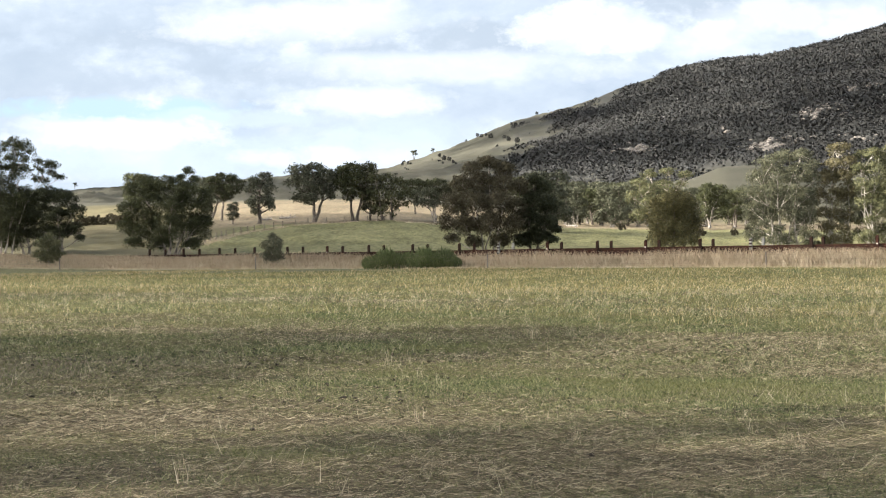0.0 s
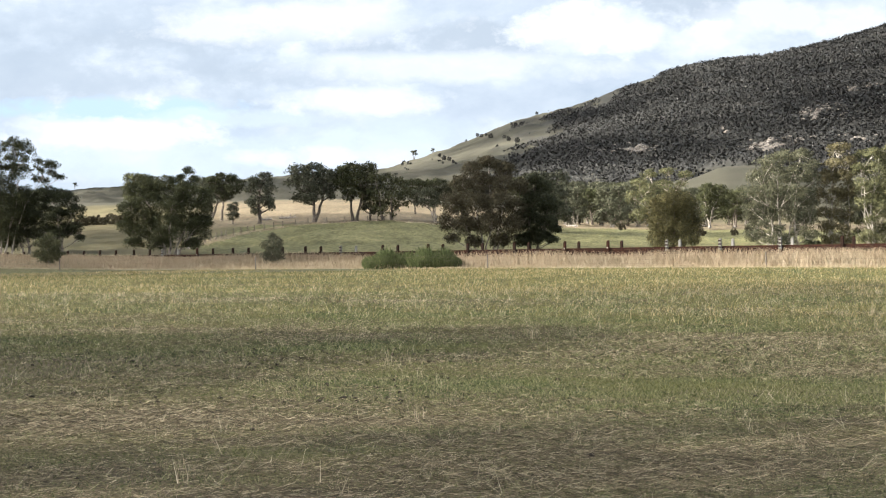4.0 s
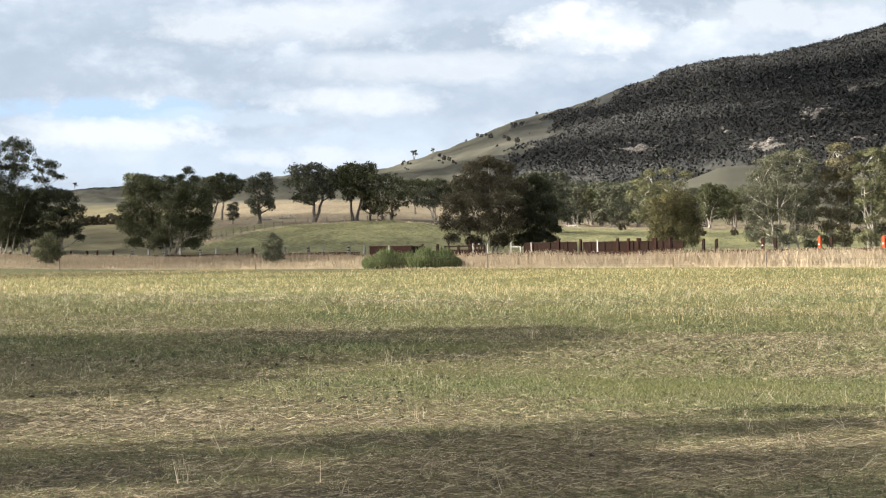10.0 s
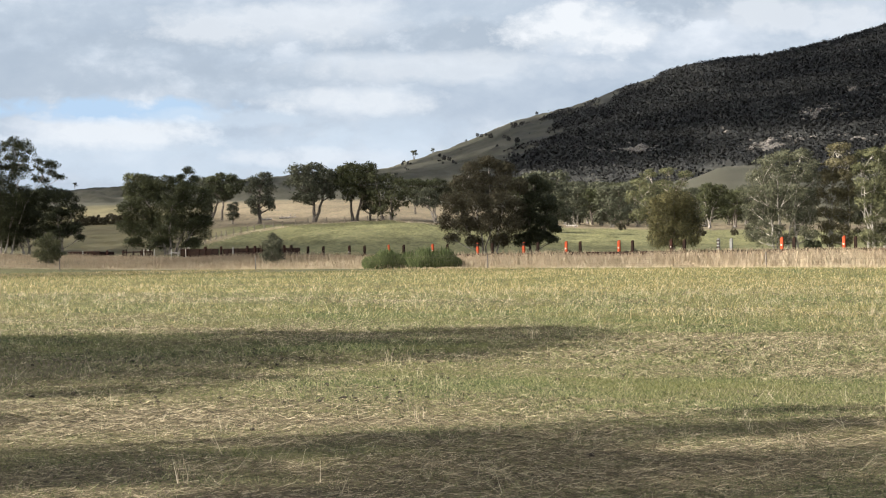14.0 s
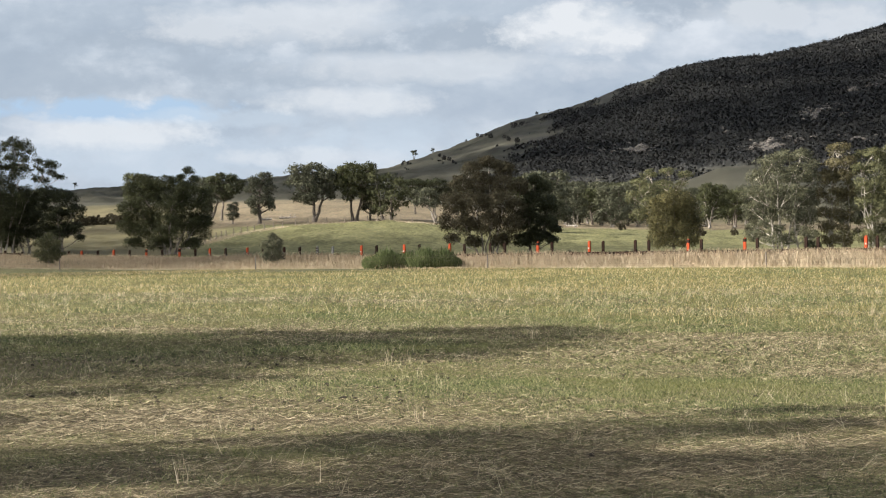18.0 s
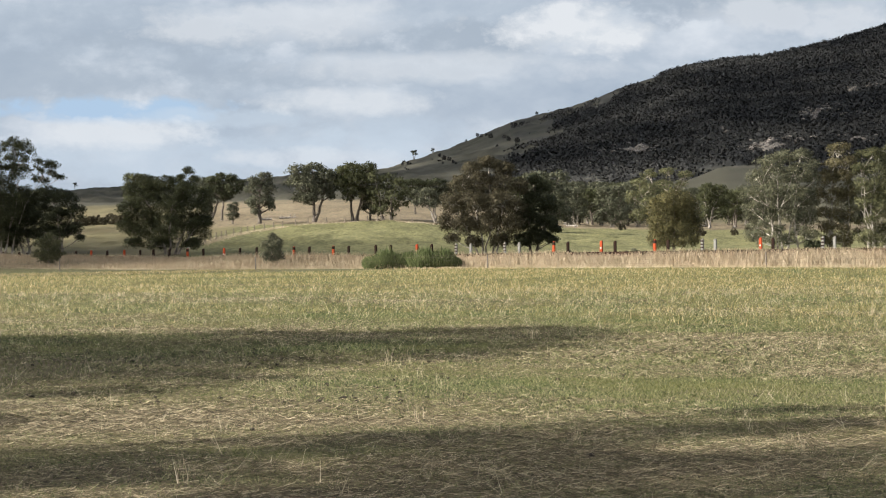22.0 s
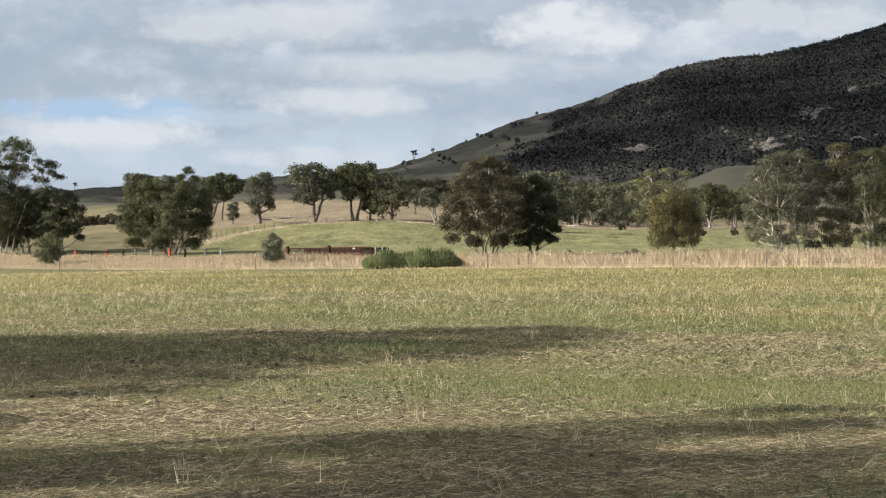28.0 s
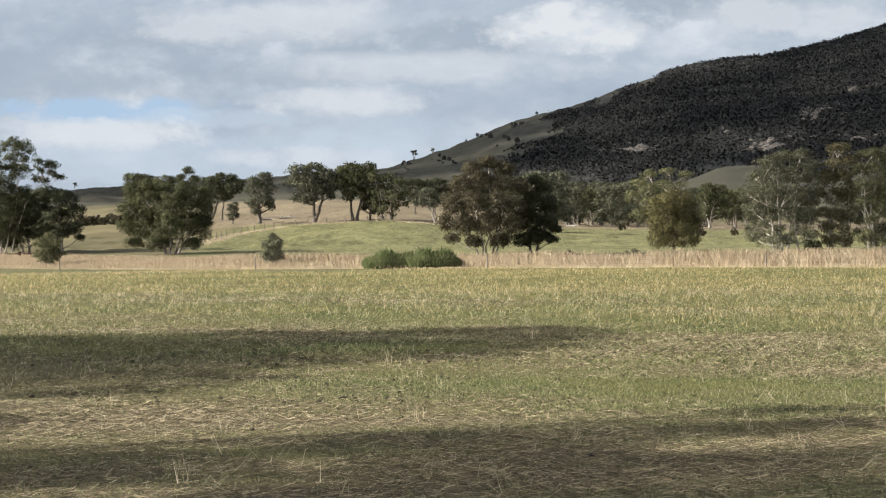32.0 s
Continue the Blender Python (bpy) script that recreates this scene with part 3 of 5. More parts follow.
put(lobed("gum_tree", [(-1.4, 7.6, 1.7, 1.4), (0.8, 7.1, 1.4, 1.2), (2.0, 5.4, 1.3, 1.2), (0.1, 4.7, 2.0, 1.7), (-2.1, 5.1, 2.0, 1.9), (2.2, 3.3, 1.1, 0.9), (0.4, 2.8, 1.4, 0.9), (-1.7, 2.9, 1.7, 1.3), (2.7, 2.2, 0.6, 0.4)],
          12, LEAF_DARK, BARK_GREY, ((0.2, -0.8, 6.5), (0.5, 1.6, 5.0)), "dark dense gum tree behind the railway", foot=0.16, dense=1.1), 104, 206)
put(lobed("gum_tree", [(-1.3, 5.5, 2.1, 1.8), (0.6, 7.2, 1.9, 1.5), (-2.4, 3.6, 1.9, 1.6), (-3.1, 6.6, 1.5, 1.5), (-0.5, 2.5, 1.9, 1.3), (-4.6, 4.0, 1.6, 1.9), (0.8, 4.6, 2.0, 1.7), (1.4, 2.4, 1.6, 1.2), (-2.4, 1.4, 1.6, 1.0)],
          36, LEAF_DARK, BARK_GREY, ((0.0, -1.2, 6.0), (-0.6, -3.4, 5.0)), "dark gum tree between taller gums", foot=0.16, dense=1.1), 52, 211)
put(lobed("gum_tree", [(-3.9, 7.8, 1.2, 1.1), (-1.9, 8.5, 1.5, 1.0), (0.4, 8.6, 1.7, 1.1), (2.8, 7.8, 1.7, 1.2), (4.7, 7.3, 1.1, 1.1), (-4.3, 5.4, 1.8, 1.5), (-1.7, 6.1, 2.1, 1.8), (1.2, 5.9, 2.2, 1.9), (4.0, 5.4, 1.8, 1.7), (-4.6, 3.2, 1.5, 1.4), (-2.2, 3.2, 2.1, 1.8), (0.8, 3.2, 2.2, 1.9), (3.7, 3.2, 1.9, 1.7), (5.0, 4.1, 0.8, 1.0), (-3.7, 1.4, 1.2, 0.8), (-1.0, 1.4, 1.7, 1.0), (3.2, 1.3, 1.5, 0.8)],
          13, LEAF_GUM, BARK_GREY, ((0.0, -2.6, 7.0), (0.4, 1.2, 8.0), (0.9, 3.8, 6.4), (1.4, 4.6, 4.0)), "broad dark green gum tree with branches near the ground", foot=0.16, dense=1.1), 294, 197)
put(lobed("gum_tree", [(0.0, 10.5, 0.9, 0.7), (-0.9, 9.5, 0.8, 0.6), (0.8, 9.3, 0.8, 0.7), (-0.2, 8.4, 1.1, 0.8)],
          14, LEAF_GUM, BARK_GREY, ((0.0, -0.2, 10.0),), "slender pale gum tree behind a broad gum", foot=0.16, tuft=0.45), 332, 216)
put(lobed("gum_tree", [(0.5, 10.3, 1.7, 0.8), (-1.3, 9.6, 1.3, 0.9), (2.4, 9.6, 1.3, 0.9), (-2.5, 8.0, 1.3, 1.1), (-0.4, 8.2, 1.8, 1.3), (2.1, 8.0, 1.7, 1.3), (4.0, 7.7, 0.9, 1.1), (-3.4, 5.9, 1.5, 1.3), (-1.0, 5.9, 2.0, 1.6), (1.8, 5.8, 2.0, 1.6), (3.6, 5.3, 1.1, 1.3), (-4.0, 3.8, 1.1, 1.1), (-1.9, 3.6, 1.7, 1.3), (0.5, 3.5, 1.8, 1.5), (3.0, 3.5, 1.5, 1.3), (-3.4, 2.1, 1.0, 0.6), (-1.0, 1.8, 1.3, 0.7), (1.8, 1.9, 1.5, 0.9)],
          15, LEAF_BROWN, BARK_GREY, ((0.0, -2.0, 8.5), (0.3, 0.6, 9.0), (0.8, 2.6, 8.6), (-0.4, -3.2, 5.5), (1.2, 3.4, 5.5)), "broad russet gum tree with many grey stems", foot=0.11, droop=0.6, tuft=0.46, twigs=6, dense=1.1), 856, 174)
put(lobed("gum_tree", [(0.6, 8.4, 1.1, 0.7), (-0.7, 7.4, 0.9, 0.9), (1.5, 7.6, 1.0, 0.9), (0.6, 6.1, 1.5, 1.2), (2.1, 5.7, 1.0, 1.1), (-0.1, 3.9, 1.6, 1.5), (2.1, 3.6, 1.1, 1.1), (3.0, 3.0, 0.5, 0.5), (0.9, 2.1, 1.7, 1.1), (-0.7, 1.8, 1.2, 0.9), (2.6, 1.8, 0.7, 0.6)],
          16, LEAF_DARK, BARK_DARK, ((0.2, 0.4, 7.0), (0.8, 2.0, 5.0)), "very dark dense gum tree beside a russet gum", foot=0.17, dense=1.5), 936, 177)
put(lobed("gum_tree", [(-1.0, 9.9, 1.2, 1.0), (0.5, 10.6, 1.1, 0.8), (2.5, 10.7, 1.3, 0.9), (3.8, 9.7, 0.7, 0.8), (-2.2, 8.4, 1.1, 1.0), (-0.2, 8.5, 1.6, 1.2), (2.0, 8.8, 1.7, 1.3), (3.7, 8.2, 0.8, 1.1), (-2.8, 6.7, 1.0, 1.0), (-1.1, 6.6, 1.6, 1.3), (1.1, 6.6, 1.6, 1.3), (3.2, 6.4, 1.1, 1.2), (-2.5, 5.1, 1.1, 1.0), (-0.7, 4.6, 1.3, 1.1), (1.4, 4.6, 1.2, 1.0), (-1.9, 3.4, 1.0, 0.7), (-0.1, 3.0, 0.8, 0.6), (3.5, 4.2, 0.8, 1.0), (2.5, 2.8, 0.9, 0.8), (-2.4, 2.2, 1.0, 0.9), (-0.8, 1.9, 1.1, 0.9), (1.0, 1.8, 1.0, 0.9), (3.4, 2.0, 0.9, 1.0)],
          17, LEAF_PALE, BARK_PALE, ((-0.3, -1.8, 7.6), (0.0, 0.2, 9.4), (0.6, 2.2, 9.8), (1.0, 3.2, 7.5), (2.4, 2.2, 9.0)), "silvery green gum tree with several pale stems", foot=0.12, tuft=0.42, dense=0.9, twigs=8), 1376, 171)
put(lobed("gum_tree", [(0.1, 11.3, 0.8, 0.8), (1.0, 11.5, 0.6, 0.7), (-0.2, 9.8, 1.2, 0.8), (1.3, 10.1, 0.8, 0.8), (-1.0, 8.3, 1.2, 1.0), (0.7, 8.3, 1.3, 1.1), (-1.7, 6.5, 1.0, 1.0), (0.0, 6.3, 1.4, 1.2), (1.6, 6.5, 0.8, 1.1), (-1.4, 4.7, 0.8, 0.7), (0.1, 4.4, 1.2, 0.8), (1.3, 4.5, 0.7, 0.8), (-0.8, 3.1, 1.0, 0.8), (0.6, 2.6, 1.0, 1.0), (-0.6, 1.6, 1.0, 0.8), (1.2, 1.5, 0.8, 0.8)],
          18, LEAF_GOLD, BARK_PALE, ((0.0, 0.3, 10.6), (0.5, 1.2, 8.6), (-0.6, -1.2, 7.0)), "golden green gum tree with pale trunk", foot=0.12, tuft=0.42, dense=0.9, twigs=8), 1478, 172)
put(lobed("gum_tree", [(-1.0, 10.7, 1.2, 0.8), (0.5, 11.0, 1.1, 0.7), (2.3, 10.4, 1.3, 1.1), (-1.9, 9.2, 1.0, 0.8), (-0.2, 9.2, 1.4, 1.2), (1.7, 8.6, 1.6, 1.4), (-2.0, 7.4, 1.0, 1.0), (-0.4, 7.1, 1.4, 1.3), (1.7, 6.5, 1.7, 1.6), (-1.9, 5.5, 1.0, 1.0), (-0.2, 4.9, 1.3, 1.1), (1.7, 4.4, 1.4, 1.2), (-1.3, 3.7, 1.0, 0.6), (0.5, 2.9, 1.2, 0.9), (3.5, 7.4, 1.8, 2.4), (-1.6, 2.2, 1.0, 0.9), (0.0, 1.6, 1.1, 0.9), (1.8, 2.4, 1.2, 1.0)],
          19, LEAF_OLIVE, BARK_PALE, ((-0.8, -1.2, 9.8), (0.0, 0.6, 10.0), (0.8, 2.2, 9.0), (-0.4, -1.9, 6.5), (1.4, 3.2, 7.0)), "yellowish green gum tree with several leaning stems", foot=0.12, tuft=0.42, dense=0.9, twigs=8), 1552, 170)
put(shrub("shrub", 2.2, 2.6, 20, LEAF_DARK, 3000, 0.14, "dark low shrub under pale gums"), 1440, 169)
put(lobed("cypress_tree", [(-0.2, 6.0, 1.8, 1.0), (-1.5, 5.2, 1.2, 1.1), (1.2, 5.1, 1.2, 1.2), (-0.2, 4.4, 1.9, 1.4), (-1.8, 3.6, 0.9, 1.3), (1.8, 3.4, 1.0, 1.3), (-0.2, 2.7, 2.0, 1.3), (-1.5, 2.2, 1.1, 0.8), (1.2, 2.2, 1.3, 0.8)],
          21, LEAF_CYPRESS, BARK_DARK, ((0.0, 0.0, 5.6),), "rounded olive-gold cypress behind the railway", tuft=0.34, size=0.09, dense=1.05, foot=0.14, droop=-0.3, flat=1.2, depth=0.9, twigs=2), 1193, 156)


def broom(h, w, seed):
    """A broom bush: fans of thin upright sprays from a low clump."""
    rs = np.random.RandomState(seed)
    root = empty("bush", Matrix())
    bm = bmesh.new()
    for k in range(12):
        a, q = rs.uniform(0, 6.28), rs.uniform(0.1, 0.8)
        tube(bm, [Vector((math.cos(a) * q * w * 0.3, math.sin(a) * q * w * 0.2, -0.1)), Vector((math.cos(a) * q * w * 0.38, math.sin(a) * q * w * 0.26, h * 0.6))], [0.03, 0.01], 5)
    part("stems", bm, BARK_DARK, root)
    m = 9000
    a, q = rs.uniform(0, 6.28, m), rs.uniform(0, 1, m) ** 0.5
    x, y = np.cos(a) * q * w * 0.44, np.sin(a) * q * w * 0.3
    lump = 0.8 + 0.12 * np.sin(3.1 * x + seed) + 0.14 * np.sin(7 * x + 5 * y + seed)
    top = h * np.sqrt(np.maximum(1 - 0.85 * q ** 2, 0.05)) * lump
    z0 = top * rs.uniform(0.0, 0.75, m)
    tip = np.stack([x * 1.12 + rs.normal(size=m) * 0.1, y * 1.12 + rs.normal(size=m) * 0.1, np.minimum(z0 + rs.uniform(0.3, 0.75, m), top * rs.uniform(0.9, 1.12, m))], -1)
    p = np.stack([x, y, z0], -1)
    t = rs.uniform(0, 6.28, m)
    side = np.stack([np.cos(t), np.sin(t), np.zeros(m)], -1) * rs.uniform(0.012, 0.03, m)[:, None]
    out = np.stack([x / w, y / w * 1.4 - 0.2, np.full(m, 0.5)], -1)
    out /= np.linalg.norm(out, axis=1)[:, None]
    crown = new("crown", quads_mesh("crown", np.stack([p - side, (p + tip) / 2 - side, tip, (p + tip) / 2 + side, p + side], 1), LEAF_BUSH, out, 0.4))
    crown.parent = root
    return tagged(root, "bright green feathery broom bush in dry grass", "shrub")


put(broom(2.0, 5.4, 22), 694, 136)
put(broom(2.15, 5.2, 23), 766, 135)
put(lobed("sapling", [(0.0, 2.3, 0.5, 0.45), (-0.5, 1.8, 0.6, 0.5), (0.5, 1.9, 0.55, 0.5), (0.0, 1.3, 0.8, 0.6), (-0.6, 0.9, 0.5, 0.5), (0.65, 0.9, 0.5, 0.5), (0.0, 0.5, 0.8, 0.4)],
          24, LEAF_PALE, BARK_GREY, ((0, 0, 1.9), (0.1, 0.4, 1.6)), "grey-green wattle sapling in dry grass", tuft=0.24, size=0.08, foot=0.04, kind="shrub", twigs=2), 482, 154).scale = (1.05, 1.05, 1.25)
put(lobed("sapling", [(0.0, 3.0, 0.7, 0.6), (-0.7, 2.3, 0.8, 0.7), (0.7, 2.2, 0.8, 0.7), (0.0, 1.7, 1.1, 0.8), (-1.0, 1.2, 0.8, 0.6), (1.0, 1.2, 0.8, 0.6), (0.0, 0.7, 1.3, 0.6)],
          25, LEAF_OLIVE, BARK_GREY, ((0, 0, 2.6), (0.1, 0.7, 2.0)), "green wattle sapling in dry grass beside tall gums", tuft=0.28, size=0.09, foot=0.05, kind="shrub", twigs=2), 86, 172)
grey_shrub = put(shrub("shrub", 1.3, 2.4, 26, LEAF_PALE, 1500, 0.1, "grey-green shrub behind the railway"), 1010, 166)
put_copy(grey_shrub, 1120, 164, 60, 1.15)

# trees along the field edge and beyond
far = dict(tuft=0.75, size=0.27, twigs=3, dense=0.95, swell=1.16)
row_a = put(lobed("gum_tree", [(-3.1, 10.6, 2.4, 1.7), (-0.1, 10.9, 2.6, 1.5), (2.6, 9.7, 1.7, 1.7), (-4.3, 7.8, 1.9, 1.7), (-1.3, 7.6, 2.8, 2.1), (2.3, 7.0, 1.9, 1.9), (-3.4, 5.2, 1.4, 0.9), (-0.9, 5.0, 1.9, 1.2), (3.4, 5.5, 0.9, 0.9)],
          31, LEAF_MIST, BARK_DARK, ((0.0, -0.8, 8.5), (0.0, 2.0, 8.0)), "spreading gum tree with a forked trunk on the field edge", foot=0.42, **far), 556, 338)
row_b = put(lobed("gum_tree", [(-2.5, 10.3, 1.9, 1.4), (-0.1, 10.9, 2.4, 1.3), (2.9, 10.9, 1.9, 1.3), (-2.5, 7.9, 1.9, 1.7), (0.7, 8.3, 2.9, 2.1), (4.1, 8.8, 1.7, 1.7), (-1.0, 5.5, 1.7, 1.3), (2.6, 5.5, 2.1, 1.7)],
          32, LEAF_GUM, BARK_DARK, ((-0.3, -0.6, 8.5), (0.6, 2.6, 8.0)), "dark spreading gum tree on the field edge", foot=0.36, **far), 626, 340)
row_c = put(lobed("gum_tree", [(-3.0, 8.9, 1.7, 1.2), (-0.6, 8.1, 2.4, 1.9), (1.8, 7.2, 1.9, 1.7), (-2.1, 5.4, 2.4, 2.1), (1.2, 4.8, 2.6, 2.1), (3.0, 3.9, 1.2, 1.4), (-0.6, 2.4, 2.6, 1.7), (-2.6, 2.7, 1.7, 1.4)],
          33, LEAF_GUM, BARK_DARK, ((0.3, 0.0, 7.0), (-1.4, -2.4, 6.0)), "dense dark gum tree on the field edge", foot=0.34, **far), 690, 337)
row_d = put(lobed("gum_tree", [(-1.4, 8.6, 1.4, 1.4), (0.9, 9.7, 2.1, 1.3), (-2.4, 6.9, 1.2, 1.2), (0.0, 7.1, 2.4, 1.7), (2.4, 7.5, 1.1, 1.4), (-1.4, 4.7, 1.7, 1.3), (1.4, 5.0, 1.7, 1.2), (-0.9, 2.8, 1.2, 0.7), (2.4, 3.8, 0.7, 0.6)],
          44, LEAF_MIST, BARK_DARK, ((0.0, 0.2, 8.0),), "gum tree with a round crown on the field edge", foot=0.4, **far), 460, 337)
row_e = put(lobed("gum_tree", [(-3.5, 5.9, 1.7, 1.1), (-1.2, 6.2, 1.9, 1.1), (0.9, 5.3, 1.4, 1.2), (-2.7, 4.3, 1.9, 0.9), (-0.4, 3.9, 1.7, 0.9)],
          35, LEAF_MIST, BARK_GREY, ((0.3, -2.0, 5.0), (0.5, 0.4, 5.0)), "leaning gum tree with an open crown", foot=0.24, **far), 768, 336)
row_f = put(lobed("gum_tree", [(-1.9, 9.9, 2.2, 1.6), (1.6, 10.3, 2.5, 1.6), (-3.2, 7.1, 1.9, 1.9), (0.0, 7.1, 3.2, 2.2), (3.6, 6.8, 1.9, 2.2), (-1.9, 4.4, 2.2, 1.3), (2.5, 3.9, 2.2, 1.6), (-3.6, 2.6, 1.8, 1.4), (0.4, 2.2, 2.4, 1.4)],
          37, LEAF_MIST, BARK_GREY, ((0.0, -1.0, 9.0), (0.6, 2.6, 7.5)), "grey-green gum tree beyond the field", foot=0.3, **far), 1082, 452)
row_g = put(lobed("gum_tree", [(-5.2, 12.0, 2.4, 1.8), (-2.2, 14.6, 2.4, 1.3), (2.2, 15.1, 2.7, 1.2), (7.0, 14.3, 2.4, 1.2), (-3.0, 10.1, 3.0, 2.1), (1.5, 11.6, 2.7, 1.8), (-6.7, 8.3, 2.4, 2.1), (6.0, 11.9, 1.8, 1.2), (-2.2, 6.5, 3.3, 2.4), (2.2, 7.5, 2.7, 2.1), (-5.2, 3.8, 2.7, 1.8)],
          38, LEAF_OLIVE, BARK_GREY, ((0.0, -2.0, 13.5), (0.6, 3.0, 14.0), (1.0, 6.0, 13.0), (-0.6, -5.0, 10.0)), "tall open gum tree with many pale branches", foot=0.3, tuft=0.75, size=0.24, twigs=6, dense=0.6), 1165, 425)
row_h = put(lobed("gum_tree", [(-2.5, 9.8, 1.7, 1.1), (-0.1, 10.4, 1.9, 1.2), (2.6, 10.1, 1.9, 1.2), (4.6, 9.0, 1.1, 1.1), (-2.9, 7.7, 1.4, 1.1), (-0.4, 7.7, 2.2, 1.4), (2.6, 7.6, 1.9, 1.4), (1.0, 6.1, 1.9, 1.0)],
          45, LEAF_DARK, BARK_DARK, ((0.0, 0.6, 9.0),), "dark flat-crowned gum tree beyond the field", foot=0.34, **far), 393, 395)
row_i = put(lobed("gum_tree", [(-0.2, 11.0, 2.5, 1.6), (3.0, 10.2, 2.2, 1.9), (-1.7, 8.6, 1.9, 1.6), (1.4, 7.7, 2.8, 1.9), (4.1, 6.7, 1.6, 1.9), (-0.9, 5.5, 1.6, 1.3), (3.0, 4.2, 1.8, 1.5), (-1.6, 3.4, 1.4, 1.2)],
          46, LEAF_GUM, BARK_GREY, ((0.0, -1.2, 8.0), (0.2, 2.4, 9.0)), "dark gum tree with a pale forked trunk", foot=0.3, **far), 1256, 450)
put_copy(row_d, 412, 350, 40, 0.45, label="young gum sapling in straw field")
put_copy(row_d, 655, 342, 200, 0.62, label="young gum among larger trees")
for px, dist, kind, turn, size in ((962, 330, row_f, 50, 1.05), (1008, 455, row_f, 20, 0.95), (1048, 470, row_b, 80, 0.9), (1128, 470, row_f, 10, 1.15), 
                                   (1300, 480, row_b, 300, 0.9), (985, 520, row_f, 110, 1.05), (1230, 500, row_f, 160, 1.0), (1100, 520, row_b, 15, 1.1), (1330, 470, row_d, 95, 1.0),
                                   (1030, 560, row_d, 260, 1.3), (1060, 600, row_a, 190, 1.2), (930, 480, row_b, 33, 1.1), (820, 430, row_c, 77, 1.0), (1000, 480, row_f, 300, 1.1), (1025, 500, row_c, 45, 1.05), (1065, 490, row_f, 170, 1.0), (1110, 480, row_c, 260, 1.05), (1145, 500, row_f, 75, 1.15), (1205, 520, row_c, 20, 1.2), (1250, 530, row_f, 120, 1.05), (1290, 520, row_c, 230, 1.1), (1320, 540, row_f, 320, 1.1), (1090, 560, row_c, 130, 1.2), (1160, 560, row_c, 210, 1.25), (970, 500, row_f, 5, 1.1), (1040, 540, row_f, 95, 1.15), (1355, 500, row_f, 190, 1.0), (1420, 480, row_f, 60, 1.0), (1500, 490, row_f, 150, 1.0), (1555, 470, row_b, 20, 1.0), (735, 420, row_h, 155, 0.8), (768, 430, row_h, 40, 0.85), (250, 470, row_b, 222, 1.05), (375, 430, row_a, 15, 0.9)):
    put_copy(kind, px, dist, turn, size)
# trees beside the viewer whose shadows fall over the paddock
for x, y, seed, stems, lobes in (
        (-21.35, 20.4, 71, ((0, 1.5, 10.5), (0.4, -2.0, 8.5), (0.2, 4.0, 10.0)),
         [(4.2, 12.4, 1.0, 1.2), (2.6, 11.8, 1.4, 1.2), (0.6, 10.9, 1.5, 1.4), (-1.2, 10.2, 1.4, 1.3), (-2.8, 9.4, 1.3, 1.2), (3.6, 9.8, 1.5, 1.6), (1.2, 8.4, 2.0, 1.6), (-2.0, 7.6, 2.0, 1.6), (3.4, 7.0, 1.8, 1.6), (-3.4, 6.8, 1.4, 1.4), (0.5, 5.5, 2.2, 1.5)]),
        (-19.5, 14.7, 72, ((0, 0.4, 7.5), (0.2, 1.8, 7.5)),
         [(-1.5, 7.6, 1.0, 1.1), (0.2, 8.3, 1.3, 1.2), (1.8, 8.8, 1.2, 1.2), (-1.2, 6.0, 1.3, 1.3), (0.8, 6.4, 1.8, 1.5), (2.0, 6.5, 1.4, 1.4), (0.0, 4.6, 2.0, 1.3)]),
        (-18.1, 10.4, 73, ((0, 0, 6.5),),
         [(0.0, 7.3, 0.5, 0.7), (0.0, 6.2, 0.7, 0.8), (0.1, 5.0, 1.0, 0.9), (-0.1, 3.8, 1.1, 0.9)]),
        (-16.7, 6.1, 74, ((0, 0.4, 9.0), (0.2, 1.8, 9.4), (0.2, -2.0, 8.8), (0.5, 3.2, 11.2)),
         [(1.9, 10.1, 0.35, 0.7), (1.7, 9.2, 0.6, 0.8), (0.2, 10.2, 0.7, 0.9), (-0.6, 9.4, 1.0, 1.0), (1.6, 8.2, 0.7, 0.9), (-1.6, 9.6, 1.0, 1.3), (-2.8, 9.2, 1.0, 1.2), (0.9, 8.1, 0.5, 0.7), (-1.8, 7.6, 1.3, 1.1), (0.6, 6.4, 1.6, 1.2), (-1.4, 5.6, 1.8, 1.3), (3.2, 11.7, 0.25, 0.5), (-4.6, 8.6, 1.2, 1.2)])):
    tree = lobed("gum_tree", lobes, seed, LEAF_GUM, BARK_GREY, stems, "gum tree at the paddock's edge shading the grass", dense=1.2, depth=0.5, foot=0.2)
    tree.matrix_basis = Matrix.Translation((x, y, -0.05)) @ Matrix.Rotation(radians(108), 4, "Z")


# ---- scrub wood on the mountain ----
def drift(x, y, sx, sy, seed):
    """Smooth value noise by sums of waves, about -1 to 1."""
    rs = np.random.RandomState(seed)
    v = 0
    for _ in range(9):
        k = rs.normal(size=2) / np.array([sx, sy])
        v = v + np.sin(x * k[0] + y * k[1] + rs.uniform(0, 6.28))
    return v / 3.0


